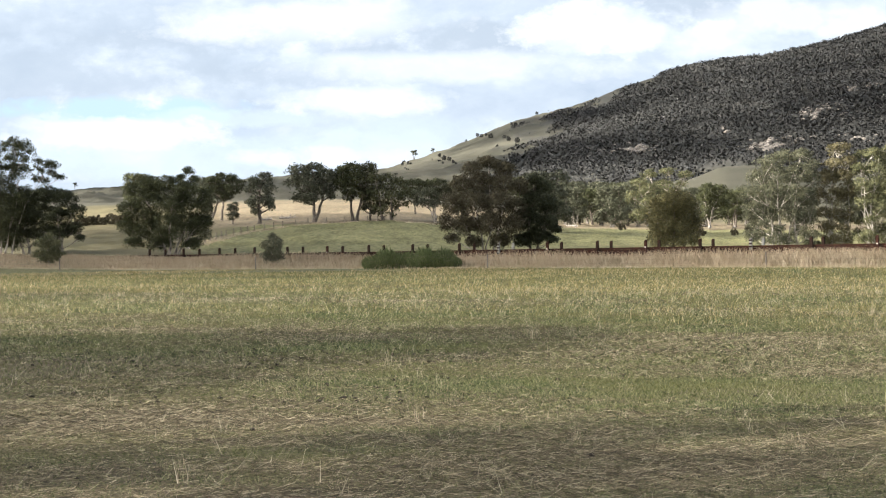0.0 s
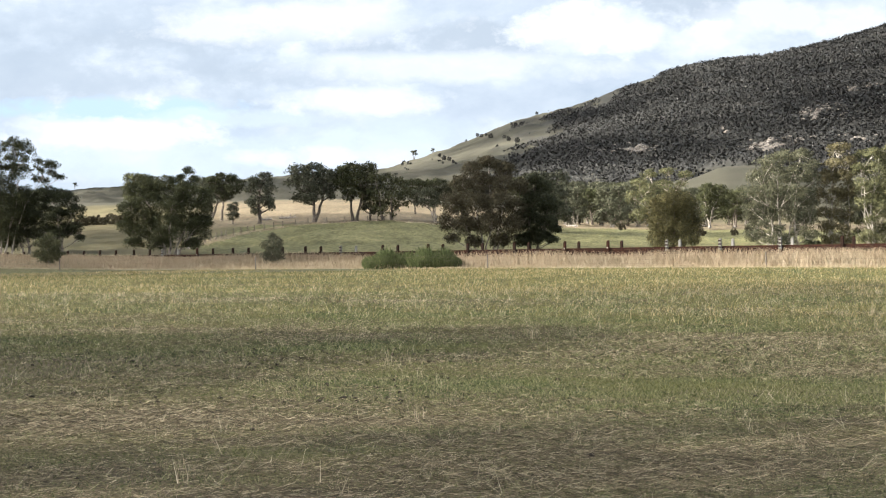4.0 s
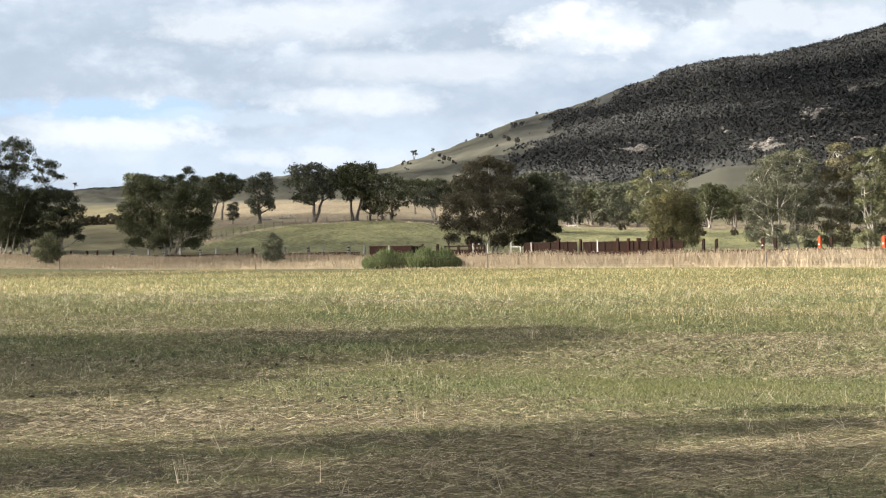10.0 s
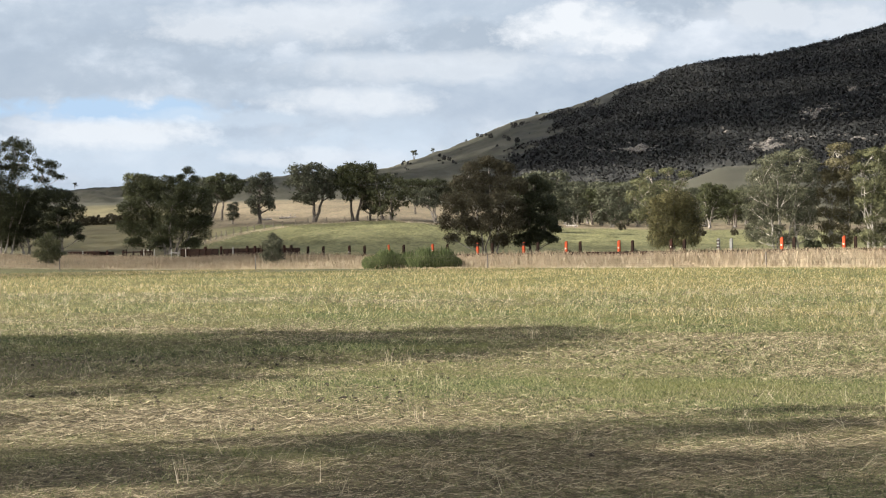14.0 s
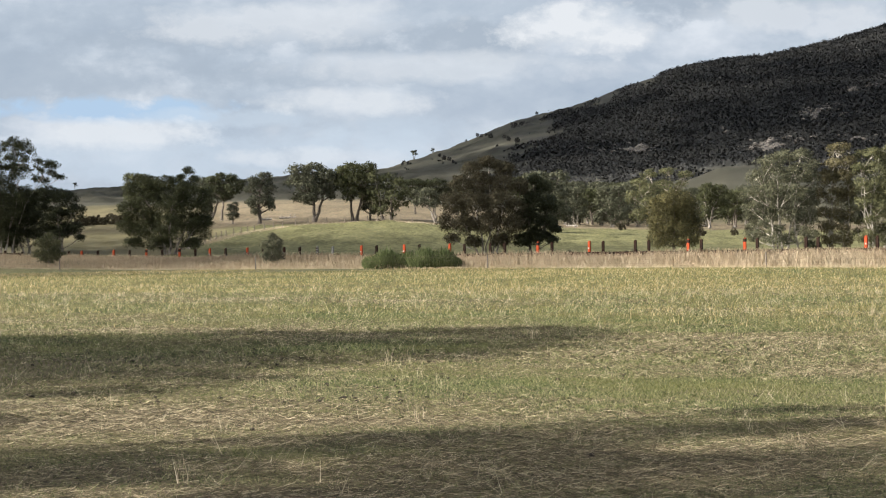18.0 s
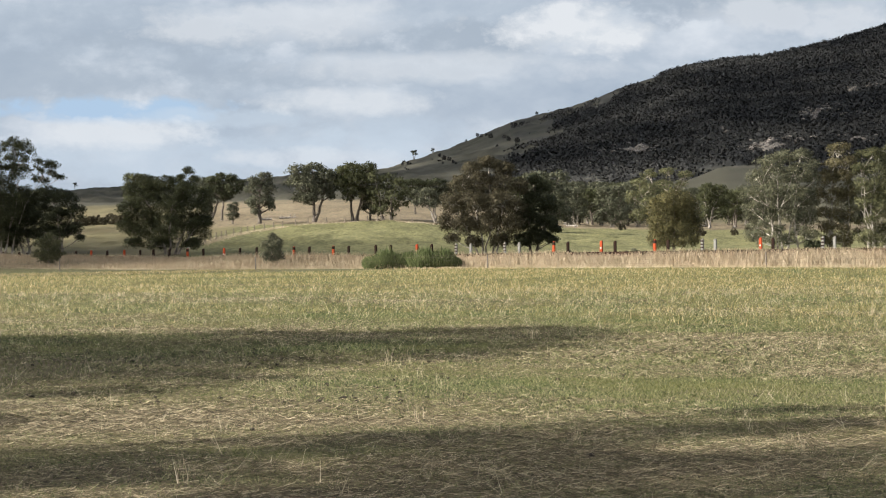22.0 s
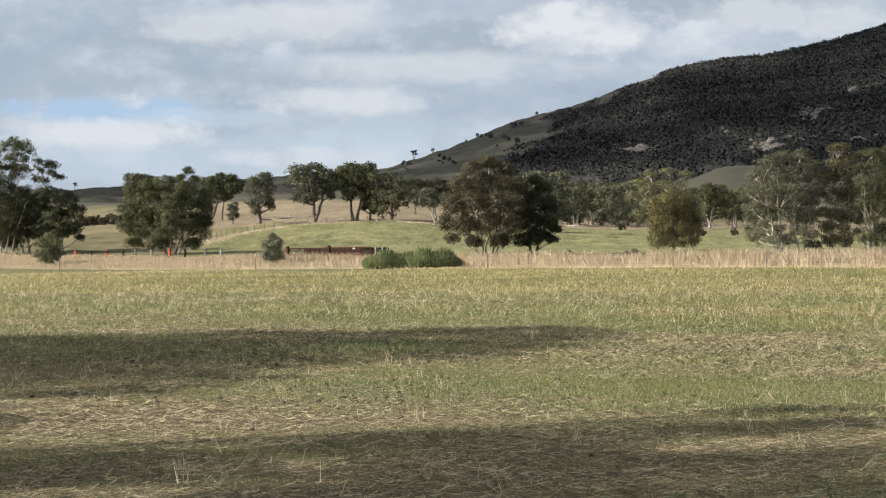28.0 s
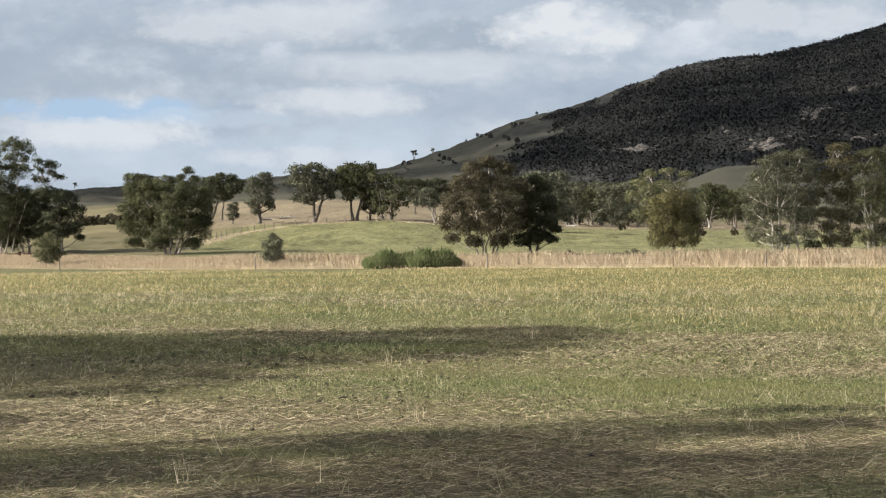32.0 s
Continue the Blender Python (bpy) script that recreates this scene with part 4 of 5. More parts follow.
def far_wood():
    rs = np.random.RandomState(5)
    tries = 170000
    dist = rs.uniform(1000, 2080, tries)
    px = rs.uniform(640, 1640, tries)
    x, y = (px - 784) / F * dist, dist
    z = land_z(x, y)
    row = 441 - (z - EYE) / y * F
    edge = np.interp(row, [45, 150, 185, 215, 250, 300, 345], [1117, 1095, 1035, 985, 950, 930, 860])
    thick = drift(x, y, 30, 60, 61) + 0.6 * drift(x, y, 11, 25, 62)
    clear = np.exp(-(((px - 1125) / 38) ** 2 + ((row - 268) / 12) ** 2)) + np.exp(-(((px - 1355) / 40) ** 2 + ((row - 262) / 14) ** 2)) + 0.8 * np.exp(-(((px - 1440) / 50) ** 2 + ((row - 205) / 12) ** 2)) + np.exp(-(((px - 1030) / 70) ** 2 + ((row - 318) / 16) ** 2)) + 1.5 * np.exp(-(((px - 1285) / 75) ** 2 + ((row - 302) / 18) ** 2))
    inside = np.clip((px - edge + 46 * thick + 22) / 50, 0.0, 1)
    chance = np.maximum(inside, 0.0015) * np.clip(1 - clear, 0.05, 1) * np.clip(0.4 + (dist - 1000) / 2000, 0.3, 0.75) * np.clip(0.9 + 0.25 * thick, 0.45, 1.2)
    ok = rs.uniform(size=tries) < chance
    x, y, z = x[ok], y[ok], z[ok]
    m = len(x)
    s = rs.uniform(0.9, 2.6, m) * np.where(rs.uniform(size=m) < 0.12, 1.5, 1.0)
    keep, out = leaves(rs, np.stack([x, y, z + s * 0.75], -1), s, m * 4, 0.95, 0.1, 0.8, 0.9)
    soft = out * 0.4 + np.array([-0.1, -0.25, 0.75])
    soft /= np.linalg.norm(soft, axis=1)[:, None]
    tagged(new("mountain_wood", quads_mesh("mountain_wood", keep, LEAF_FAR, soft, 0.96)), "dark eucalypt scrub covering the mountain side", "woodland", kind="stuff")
    print("far wood", m)


far_wood()


# ---- grass ----
def blades(rs, x, y, z, height, width, lean, bend=0.5):
    """Bent blades of two quads each: arrays of corners."""
    m = len(x)
    t = rs.uniform(-0.35, math.pi + 0.35, m)        # all lean aside or away from the viewer, so no dark undersides show
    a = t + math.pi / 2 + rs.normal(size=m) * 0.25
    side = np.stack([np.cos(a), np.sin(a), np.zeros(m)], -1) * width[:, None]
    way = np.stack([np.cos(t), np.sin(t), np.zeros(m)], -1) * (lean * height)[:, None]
    p = np.stack([x, y, z], -1)
    up = np.array([0, 0, 1.0])
    mid = p + way * bend * 0.6 + up * (height * 0.55)[:, None]
    tip = p + way + up * height[:, None]
    tri = np.stack([p - side, p + side, mid + side * 0.7, tip, mid - side * 0.7], 1)
    return tri


def spikes(rs, x, y, z, height, width, lean):
    """Short straight blades of one triangle each."""
    m = len(x)
    t = rs.uniform(0, 2 * math.pi, m)
    side = np.stack([np.cos(t), np.sin(t) * 0.4, np.zeros(m)], -1) * width[:, None]
    w = rs.uniform(0, 2 * math.pi, m)
    p = np.stack([x, y, z], -1)
    tip = p + np.stack([np.cos(w) * lean * height, np.sin(w) * lean * height, height], -1)
    return np.stack([p - side, p + side, tip], 1)


def lying(rs, x, y, z, length, width):
    """Straws lying on the ground, as thin strips on edge."""
    m = len(x)
    t = rs.uniform(0, 2 * math.pi, m)
    way = np.stack([np.cos(t), np.sin(t), np.zeros(m)], -1) * length[:, None]
    way[:, 2] = np.where(rs.uniform(size=m) < 0.3, rs.uniform(0.01, 0.045, m), rs.uniform(-0.004, 0.012, m))
    p = np.stack([x, y, z + width + rs.uniform(0, 0.006, m)], -1)
    up = np.stack([-np.sin(t) * 0.5, np.cos(t) * 0.5, np.ones(m)], -1) * width[:, None]
    return np.stack([p - up, p + way - up, p + way + up, p + up], 1)


def scatter(rs, count, y0, y1, margin=1.06):
    """Even cover of the view's wedge between two distances."""
    y = np.sqrt(rs.uniform(y0 * y0, y1 * y1, count))
    x = rs.uniform(-1, 1, count) * (784 / F) * margin * y
    return x, y


STRAW = stalky("straw stubble", (0.0, (0.2, 0.155, 0.1)), (0.4, (0.34, 0.275, 0.18)), (0.8, (0.5, 0.42, 0.29)), (1.0, (0.7, 0.61, 0.46)))
STUBS = stalky("standing stubble", (0.0, (0.18, 0.145, 0.095)), (0.6, (0.34, 0.285, 0.19)), (1.0, (0.56, 0.49, 0.36)), through=0.3)
MATTED = stalky("matted straw", (0.0, (0.03, 0.024, 0.015)), (0.45, (0.075, 0.06, 0.037)), (0.7, (0.16, 0.128, 0.078)), (0.88, (0.3, 0.245, 0.155)), (1.0, (0.54, 0.455, 0.31)), through=0.05)
GREEN = stalky("short green grass", (0.0, (0.011, 0.015, 0.005)), (0.4, (0.05, 0.066, 0.02)), (0.75, (0.125, 0.14, 0.05)), (1.0, (0.31, 0.285, 0.165)), patch=(0.12, 0.105, 0.035), patch_amount=0.35)
REED = stalky("tall dry grass", (0.0, (0.3, 0.238, 0.155)), (0.5, (0.4, 0.325, 0.222)), (1.0, (0.52, 0.435, 0.31)), patch_scale=0.12, patch=(0.39, 0.307, 0.205))
FIELD = stalky("yellowing pasture", (0.0, (0.05, 0.052, 0.015)), (0.45, (0.15, 0.127, 0.046)), (0.75, (0.31, 0.243, 0.12)), (1.0, (0.58, 0.475, 0.3)), patch_scale=0.1, patch=(0.17, 0.15, 0.055), patch_amount=0.4)
FINE = 1.0


def grass(name, label, mat, tris, blend=0.6, lean=(0.0, 0.0, 1.0)):
    tris = np.concatenate(tris)
    up = np.tile(np.array(lean), (len(tris), 1))
    tagged(new(name, quads_mesh(name, tris, mat, up, blend)), label, "grass", kind="stuff")


def bare_soil(x, y):
    return np.exp(-(((x + 5.6) / 3.6) ** 2 + ((y - 20.5) / 4.2) ** 2))


def meadow():
    rs = np.random.RandomState(7)
    straw, green, field, stubs = [], [], [], []
    # lying and short straw near the camera
    for y0, y1, dens, w in ((9.5, 15, 2400, 0.0009), (15, 22, 1600, 0.0012), (22, 40, 520, 0.0019), (40, 75, 75, 0.0034)):
        m = int(dens * 0.55 * (y1 * y1 - y0 * y0) / 2 * FINE)
        x, y = scatter(rs, m, y0, y1)
        d = drift(x, y, 3, 1.2, 1) + drift(x, y, 0.5, 0.3, 2) * 0.6 + 0.2 - 0.6 * smooth01(11, 20, y)
        ok = (d > rs.uniform(-1.6, 1.2, m)) & (rs.uniform(size=m) > 0.45 * bare_soil(x, y))
        x, y = x[ok], y[ok]
        m = len(x)
        z = land_z(x, y)
        upright = rs.uniform(size=m) < 0.018
        h = rs.uniform(0.03, 0.1, m)
        wide = rs.uniform(0.6, 1.3, m) * w
        flat = ~upright
        stubs.append(spikes(rs, x[upright], y[upright], z[upright], h[upright], wide[upright] * 1.4, rs.uniform(0.1, 0.9, upright.sum())))
        straw.append(lying(rs, x[flat], y[flat], z[flat], rs.uniform(0.04, 0.16, flat.sum()), wide[flat]))
    for y0, y1, dens, w, hh in ((9.5, 15, 2200, 0.0027, 0.028), (15, 22, 1500, 0.0038, 0.034), (22, 40, 500, 0.0066, 0.045), (40, 75, 130, 0.012, 0.055), (75, 120, 50, 0.018, 0.075)):
        m = int(dens * 0.55 * (y1 * y1 - y0 * y0) / 2 * FINE)
        x, y = scatter(rs, m, y0, y1)
        d = drift(x, y, 3, 1.2, 1) + drift(x, y, 0.5, 0.3, 2) * 0.6 - 0.1 - 0.8 * smooth01(11, 20, y)
        ok = (-d > rs.uniform(-1.5, 1.2, m)) & (rs.uniform(size=m) > 0.5 * bare_soil(x, y))
        x, y = x[ok], y[ok]
        m = len(x)
        green.append(spikes(rs, x, y, land_z(x, y), rs.uniform(0.4, 1.4, m) * hh, rs.uniform(0.6, 1.3, m) * w, rs.uniform(0.2, 1.6, m)))
    # yellow stalky pasture towards the fence, in tufts and in bands
    for y0, y1, dens, w in ((30, 60, 36, 0.0075), (60, 90, 40, 0.013), (90, 142, 34, 0.019)):
        m = int(dens * 0.55 * (y1 * y1 - y0 * y0) / 2)
        x, y = scatter(rs, m // 6, y0, y1)
        d = drift(x, y, 6, 5, 3) * 0.7
        for at, wide, much in ((42, 3, 0.9), (61, 4, 1.5), (74, 4, 0.7), (88, 5, 0.8), (107, 8, 1.6)):
            d = d + much * np.exp(-(((y + 0.04 * x + 1.5 * drift(x, y, 9, 9, 5) - at) / wide) ** 2))
        ok = d > rs.uniform(-0.7, 1.6, len(x))
        x, y = np.repeat(x[ok], 8), np.repeat(y[ok], 8)
        x, y = x + rs.normal(size=len(x)) * 0.13, y + rs.normal(size=len(x)) * 0.13
        m = len(x)
        field.append(spikes(rs, x, y, land_z(x, y), rs.uniform(0.04, 0.2, m) * np.where(rs.uniform(size=m) < 0.25, 1.2, 0.6), rs.uniform(0.6, 1.3, m) * w, rs.uniform(0.1, 1.1, m)))
    # taller single tufts near by
    tx, ty = scatter(rs, 1500, 10.5, 62)
    tx, ty = np.repeat(tx, 5), np.repeat(ty, 5)
    tx, ty = tx + rs.normal(size=len(tx)) * 0.09, ty + rs.normal(size=len(tx)) * 0.09
    m = len(tx)
    stubs.append(spikes(rs, tx, ty, land_z(tx, ty), rs.uniform(0.05, 0.22, m), 0.0009 + 0.00009 * ty, rs.uniform(0.2, 1.5, m)))
    grass("straw_stubble", "pale broken straw stubble lying on the paddock", MATTED, straw, 0.6, (0.0, -0.5, 0.86))
    grass("standing_stubble", "short upright dry stalks standing in the paddock", STUBS, stubs, 0.7, (0.0, -0.75, 0.66))
    grass("short_grass", "short green grazed grass of the paddock", GREEN, green, 0.55, (0.0, -0.6, 0.8))
    grass("pasture_grass", "yellowing stalky pasture grass towards the fence", FIELD, field, 0.55, (0.0, -0.7, 0.71))


meadow()


# ---- field edge, hill trees, rocks, clods ----
def dist_for(px, row, near, far):
    """The distance at which the ground meets the sight line (column, row)."""
    d = np.linspace(near, far, 900)
    x = (px - 784) / F * d
    v = 441 - (land_z(x, d) - EYE) / d * F
    return float(d[np.argmin(np.abs(v - row))])


def field_edge():
    rs = np.random.RandomState(21)
    line = [on_land(px, dist_for(px, row, 195, 420)) for px, row in ((352, 436), (400, 421), (450, 411), (500, 403), (545, 398), (610, 395), (690, 392), (770, 399))]
    seg = [(a, b) for a, b in zip(line, line[1:])]
    xs, ys = [], []
    for a, b in seg:
        k = int((b - a).length * 60)
        f = rs.uniform(0, 1, k)
        xs.append(a.x + (b.x - a.x) * f + rs.normal(size=k) * 0.7)
        ys.append(a.y + (b.y - a.y) * f + rs.normal(size=k) * 0.7)
    x, y = np.concatenate(xs), np.concatenate(ys)
    m = len(x)
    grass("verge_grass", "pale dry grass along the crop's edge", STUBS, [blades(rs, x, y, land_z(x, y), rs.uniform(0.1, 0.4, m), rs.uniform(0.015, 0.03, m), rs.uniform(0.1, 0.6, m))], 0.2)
    bm = bmesh.new()
    tube(bm, [Vector((0, 0, -0.2)), Vector((0.02, 0, 0.7)), Vector((0, 0.01, 1.3))], [0.1, 0.095, 0.085], 7)
    first = None
    for a, b in seg:
        k = max(2, round((b - a).length / 7))
        for i in range(k):
            p = a.lerp(b, i / k)
            at = Matrix.Translation((p.x, p.y, float(land_z(p.x, p.y))))
            if first is None:
                first = tagged(part("fence_post", bm, OLDWOOD, at=at), "weathered timber post on the crop's edge", "post", "field fence posts")
            else:
                copy_thing(first, at)


field_edge()
lone = put(gum("gum_tree", 15.0, 11.0, 39, LEAF_MIST, BARK_DARK, 0.42, 0.9, 2, 9, 420, 0.6, puff=0.13, label="lone open gum tree on the bare hill ridge", trunk_w=0.7), 733, 1985, sink=0.3)
put_copy(lone, 766, 1985, 200, 0.6, label="small lone gum tree on the bare hill ridge")
put_copy(lone, 133, 1340, 60, 0.45, label="lone tree on a distant bare hill")
scrub = put(shrub("shrub", 2.6, 3.6, 41, LEAF_BROWN, 1800, 0.2, "brown leafless-looking shrub in rough grass"), 158, 402)
for px, d, a, s in ((172, 404, 50, 1.1), (182, 400, 100, 0.9), (196, 405, 170, 1.2), (207, 402, 210, 1.0), (145, 398, 280, 1.0), (218, 399, 20, 1.1), (365, 380, 70, 0.8), (1100, 395, 10, 0.8), (1240, 300, 80, 0.7), (1300, 330, 20, 0.6), (1325, 360, 140, 0.8)):
    put_copy(scrub, px, d, a, s)
dark_shrub = put(shrub("shrub", 4.5, 5.0, 42, LEAF_FAR, 900, 0.5, "dark shrub on the bare hillside", 20), 852, 1930)
for px, row, s in ((715, 290, 1.0), (712, 293, 0.8), (722, 291, 0.8), (778, 278, 1.0), (786, 284, 1.2), (795, 285, 1.0), (802, 290, 0.9), (845, 238, 1.0), (868, 245, 1.3), (860, 241, 0.9), (905, 222, 0.9), (912, 224, 1.2), (922, 222, 1.0), (950, 201, 0.9), (900, 250, 1.2), (915, 253, 1.3), (893, 246, 1.0), (880, 262, 0.8),
                    (172, 345, 0.8), (190, 352, 0.7), (160, 349, 0.9), (205, 340, 0.5)):
    put_copy(dark_shrub, px, dist_for(px, row, 1200, 2000), px * 7 % 360, s)


def rocks():
    n = Nodes("granite")
    c = n.coords()
    f = n.noise(0.4, 7, c, 0.7)
    n.bump(f, 0.6, 0.4)
    stone = n.done(n.ramp(f, (0.35, (0.07, 0.062, 0.055)), (0.65, (0.2, 0.178, 0.155))), 0.9)
    rnd = random.Random(8)
    for px, row, wide, high, count in ((1125, 266, 34, 8, 80), (1358, 263, 36, 10, 90), (1405, 248, 24, 6, 24), (1430, 205, 16, 8, 22), (1475, 190, 34, 8, 34), (1450, 196, 20, 7, 22), (1530, 250, 30, 7, 26), (1505, 160, 18, 6, 16), (1550, 152, 14, 6, 14), (1035, 270, 26, 8, 18), (1290, 232, 20, 5, 10), (1270, 160, 30, 14, 8)):
        bm = bmesh.new()
        d0 = dist_for(px, row, 1100, 1990)
        base = on_land(px, d0)
        for _ in range(count):
            p = px + rnd.gauss(0, 0.6) * wide
            d = dist_for(p, row + rnd.gauss(0, 0.5) * high, 1100, 1990)
            q = on_land(p, d) - base
            r = rnd.uniform(1.2, 3.6)
            m = Matrix.Translation(q + Vector((0, 0, r * 0.2))) @ Matrix.Rotation(rnd.uniform(0, 6), 4, "Z") @ Matrix.Diagonal((r * rnd.uniform(0.9, 1.8), r, r * rnd.uniform(0.5, 0.9), 1))
            vs = bmesh.ops.create_icosphere(bm, subdivisions=1, radius=1, matrix=m)["verts"]
            for v in vs:
                v.co += Vector((rnd.uniform(-1, 1), rnd.uniform(-1, 1), rnd.uniform(-1, 1))) * r * 0.16
        tagged(part("rock_outcrop", bm, stone, at=Matrix.Translation(base)), "pale granite boulders among mountain scrub", "rocks", kind="stuff")


rocks()


def clods():
    rnd = random.Random(4)
    n = Nodes("dung")
    f = n.noise(30, 5, n.coords())
    mat = n.done(n.ramp(f, (0.3, (0.012, 0.009, 0.006)), (0.7, (0.04, 0.03, 0.02))), 0.95)
    bm = bmesh.new()
    for i in range(150):
        if i < 115:
            x, y = rnd.uniform(-6, 0.2) * rnd.uniform(0.4, 1), rnd.uniform(16.5, 26)
        else:
            y = rnd.uniform(10.6, 34)
            x = rnd.uniform(-0.27, 0.27) * y
        r = rnd.uniform(0.012, 0.034)
        m = Matrix.Translation((x, y, r * 0.35)) @ Matrix.Diagonal((r * rnd.uniform(0.9, 1.5), r, r * 0.75, 1))
        for v in bmesh.ops.create_icosphere(bm, subdivisions=1, radius=1, matrix=m)["verts"]:
            v.co += Vector((rnd.uniform(-1, 1), rnd.uniform(-1, 1), rnd.uniform(-1, 1))) * r * 0.18
    tagged(part("dung_lumps", bm, mat), "dark dry dung lumps scattered on the grazed paddock", "dung", kind="stuff")


clods()


def stalks():
    """The taller dry stalks that stand out of the stubble."""
    rs = np.random.RandomState(12)
    for px, py, high, count in ((325, 856, 0.3, 9), (190, 716, 0.16, 4), (738, 742, 0.2, 9), (1225, 782, 0.22, 7), (946, 600, 0.3, 9), (612, 878, 0.2, 5), (690, 646, 0.26, 6), (728, 643, 0.22, 5), (1398, 782, 0.16, 6), (1010, 778, 0.2, 6), (880, 770, 0.16, 6),
                               (1330, 765, 0.18, 10), (1190, 612, 0.2, 8), (1450, 620, 0.35, 12), (1320, 556, 0.4, 10), (780, 690, 0.16, 5), (1540, 560, 0.4, 9), (240, 580, 0.3, 8), (1100, 740, 0.14, 6), (560, 690, 0.15, 5)):
        d = EYE * F / (py - 441)
        x = (px - 784) / F * d + rs.normal(size=count) * 0.04
        y = d + rs.normal(size=count) * 0.04
        tri = spikes(rs, x, y, land_z(x, y), high * rs.uniform(0.6, 1.05, count), np.full(count, 0.0016 + 0.0001 * d), rs.uniform(0.05, 0.5, count))
        tagged(new("dry_tuft", quads_mesh("dry_tuft", tri, STUBS, np.tile(np.array((0.0, -0.75, 0.66)), (count, 1)), 0.6)), "tuft of bleached dry stalks standing in the paddock", "grass", "dry tufts")


stalks()


def gate():
    p, q = on_land(668, dist_for(668, 393, 250, 400)), on_land(690, dist_for(690, 392, 250, 400))
    root = empty("field_gate", Matrix.Translation(p) @ Matrix.Rotation(math.atan2(q.y - p.y, q.x - p.x), 4, "Z"))
    tagged(root, "old steel field gate on the crop's edge", "gate")
    for x in (0.0, 2.6):
        part("gate_post", boxes((x - 0.08, x + 0.08, -0.08, 0.08, -0.2, 1.25)), OLDWOOD, root)
    for z in (0.3, 0.55, 0.8, 1.08):
        part("bar", boxes((0.08, 2.52, -0.03, 0.03, z - 0.03, z + 0.03)), RUST_DARK, root)


gate()


def logs():
    first = None
    for px, row, turn, size in ((508, 388, 10, 1.0), (522, 387, 70, 0.8), (470, 391, 30, 0.9), (478, 390, 110, 0.7), (1245, 402, 20, 0.9), (1012, 402, 150, 1.0), (1300, 404, 60, 0.8)):
        d = dist_for(px, row, 300, 520)
        p = on_land(px, d)
        at = Matrix.Translation((p.x, p.y, p.z + 0.25 * size)) @ Matrix.Rotation(radians(turn), 4, "Z")
        if first is None:
            bm = bmesh.new()
            tube(bm, [Vector((-1.8, 0, 0)), Vector((0, 0.1, 0.05)), Vector((1.7, 0, 0.1))], [0.3, 0.26, 0.18], 8)
            tube(bm, [Vector((0.4, 0, 0.1)), Vector((0.8, 0.3, 0.6)), Vector((0.9, 0.5, 1.2))], [0.12, 0.09, 0.03], 6)
            tube(bm, [Vector((-0.9, 0, 0.1)), Vector((-1.3, -0.3, 0.7)), Vector((-1.2, -0.4, 1.1))], [0.1, 0.07, 0.02], 6)
            first = tagged(part("fallen_log", bm, BARK_GREY, at=at), "fallen grey log with broken branches in straw", "log", "fallen logs")
        else:
            copy_thing(first, at).scale = (size, size, size)


logs()
put(gum("dead_tree", 4.6, 4.0, 51, LEAF_MIST, BARK_GREY, 0.3, 0.8, 2, 14, 8, 0.2, bare=20, label="small bleached dead tree beyond the field"), 1018, 430)


# ---- railway ----
T0 = Vector((29.18, 135.0))               # a point of the train's near side line
ALONG = Vector((-0.8026, 0.5965))         # the way of travel
AWAY = Vector((0.5965, 0.8026))           # across the track, from the viewer
FALL = 0.01357                            # the line falls this much a metre
TURN = math.degrees(math.atan2(ALONG.y, ALONG.x))


def track_pose(run, lift=0.0, out=1.25):
    """The pose on the track run metres on from T0."""
    p = T0 + ALONG * run + AWAY * out
    return pose(p.x, p.y, 0.5 - FALL * run + lift, 0, math.degrees(math.atan(FALL)), TURN)


def track():
    for side in (-0.72, 0.72):
        bm = boxes((-170, 220, side - 0.035, side + 0.035, -0.04, 0.0), (-170, 220, side - 0.01, side + 0.01, -0.13, -0.04), (-170, 220, side - 0.07, side + 0.07, -0.15, -0.13))
        tagged(part("rail", bm, STEEL, at=track_pose(0)), "worn steel rail of the railway line", "rail", "rails of the line", "structure")
    bm = bmesh.new()
    prof = [(-2.9, -0.75), (-1.6, -0.24), (1.6, -0.24), (2.9, -0.75)]
    ends = [[bm.verts.new((x, y, z)) for y, z in prof] for x in (-170, 220)]
    for k in range(3):
        bm.faces.new((ends[0][k], ends[0][k + 1], ends[1][k + 1], ends[1][k]))
    n = Nodes("ballast")
    f = n.noise(14, 5, n.coords(), 0.7)
    n.bump(f, 0.8, 0.05)
    tagged(part("ballast_bed", bm, n.done(n.ramp(f, (0.3, (0.07, 0.06, 0.05)), (0.7, (0.26, 0.23, 0.2))), 0.95), at=track_pose(0)), "grey stone ballast bed under the rails", "ballast", kind="structure")


track()

# fence posts along the railway reserve, then the dry grass behind it
FENCE0 = Vector((23.45, 117.0))
FENCE_STEP = Vector((-19.9, 11.75))


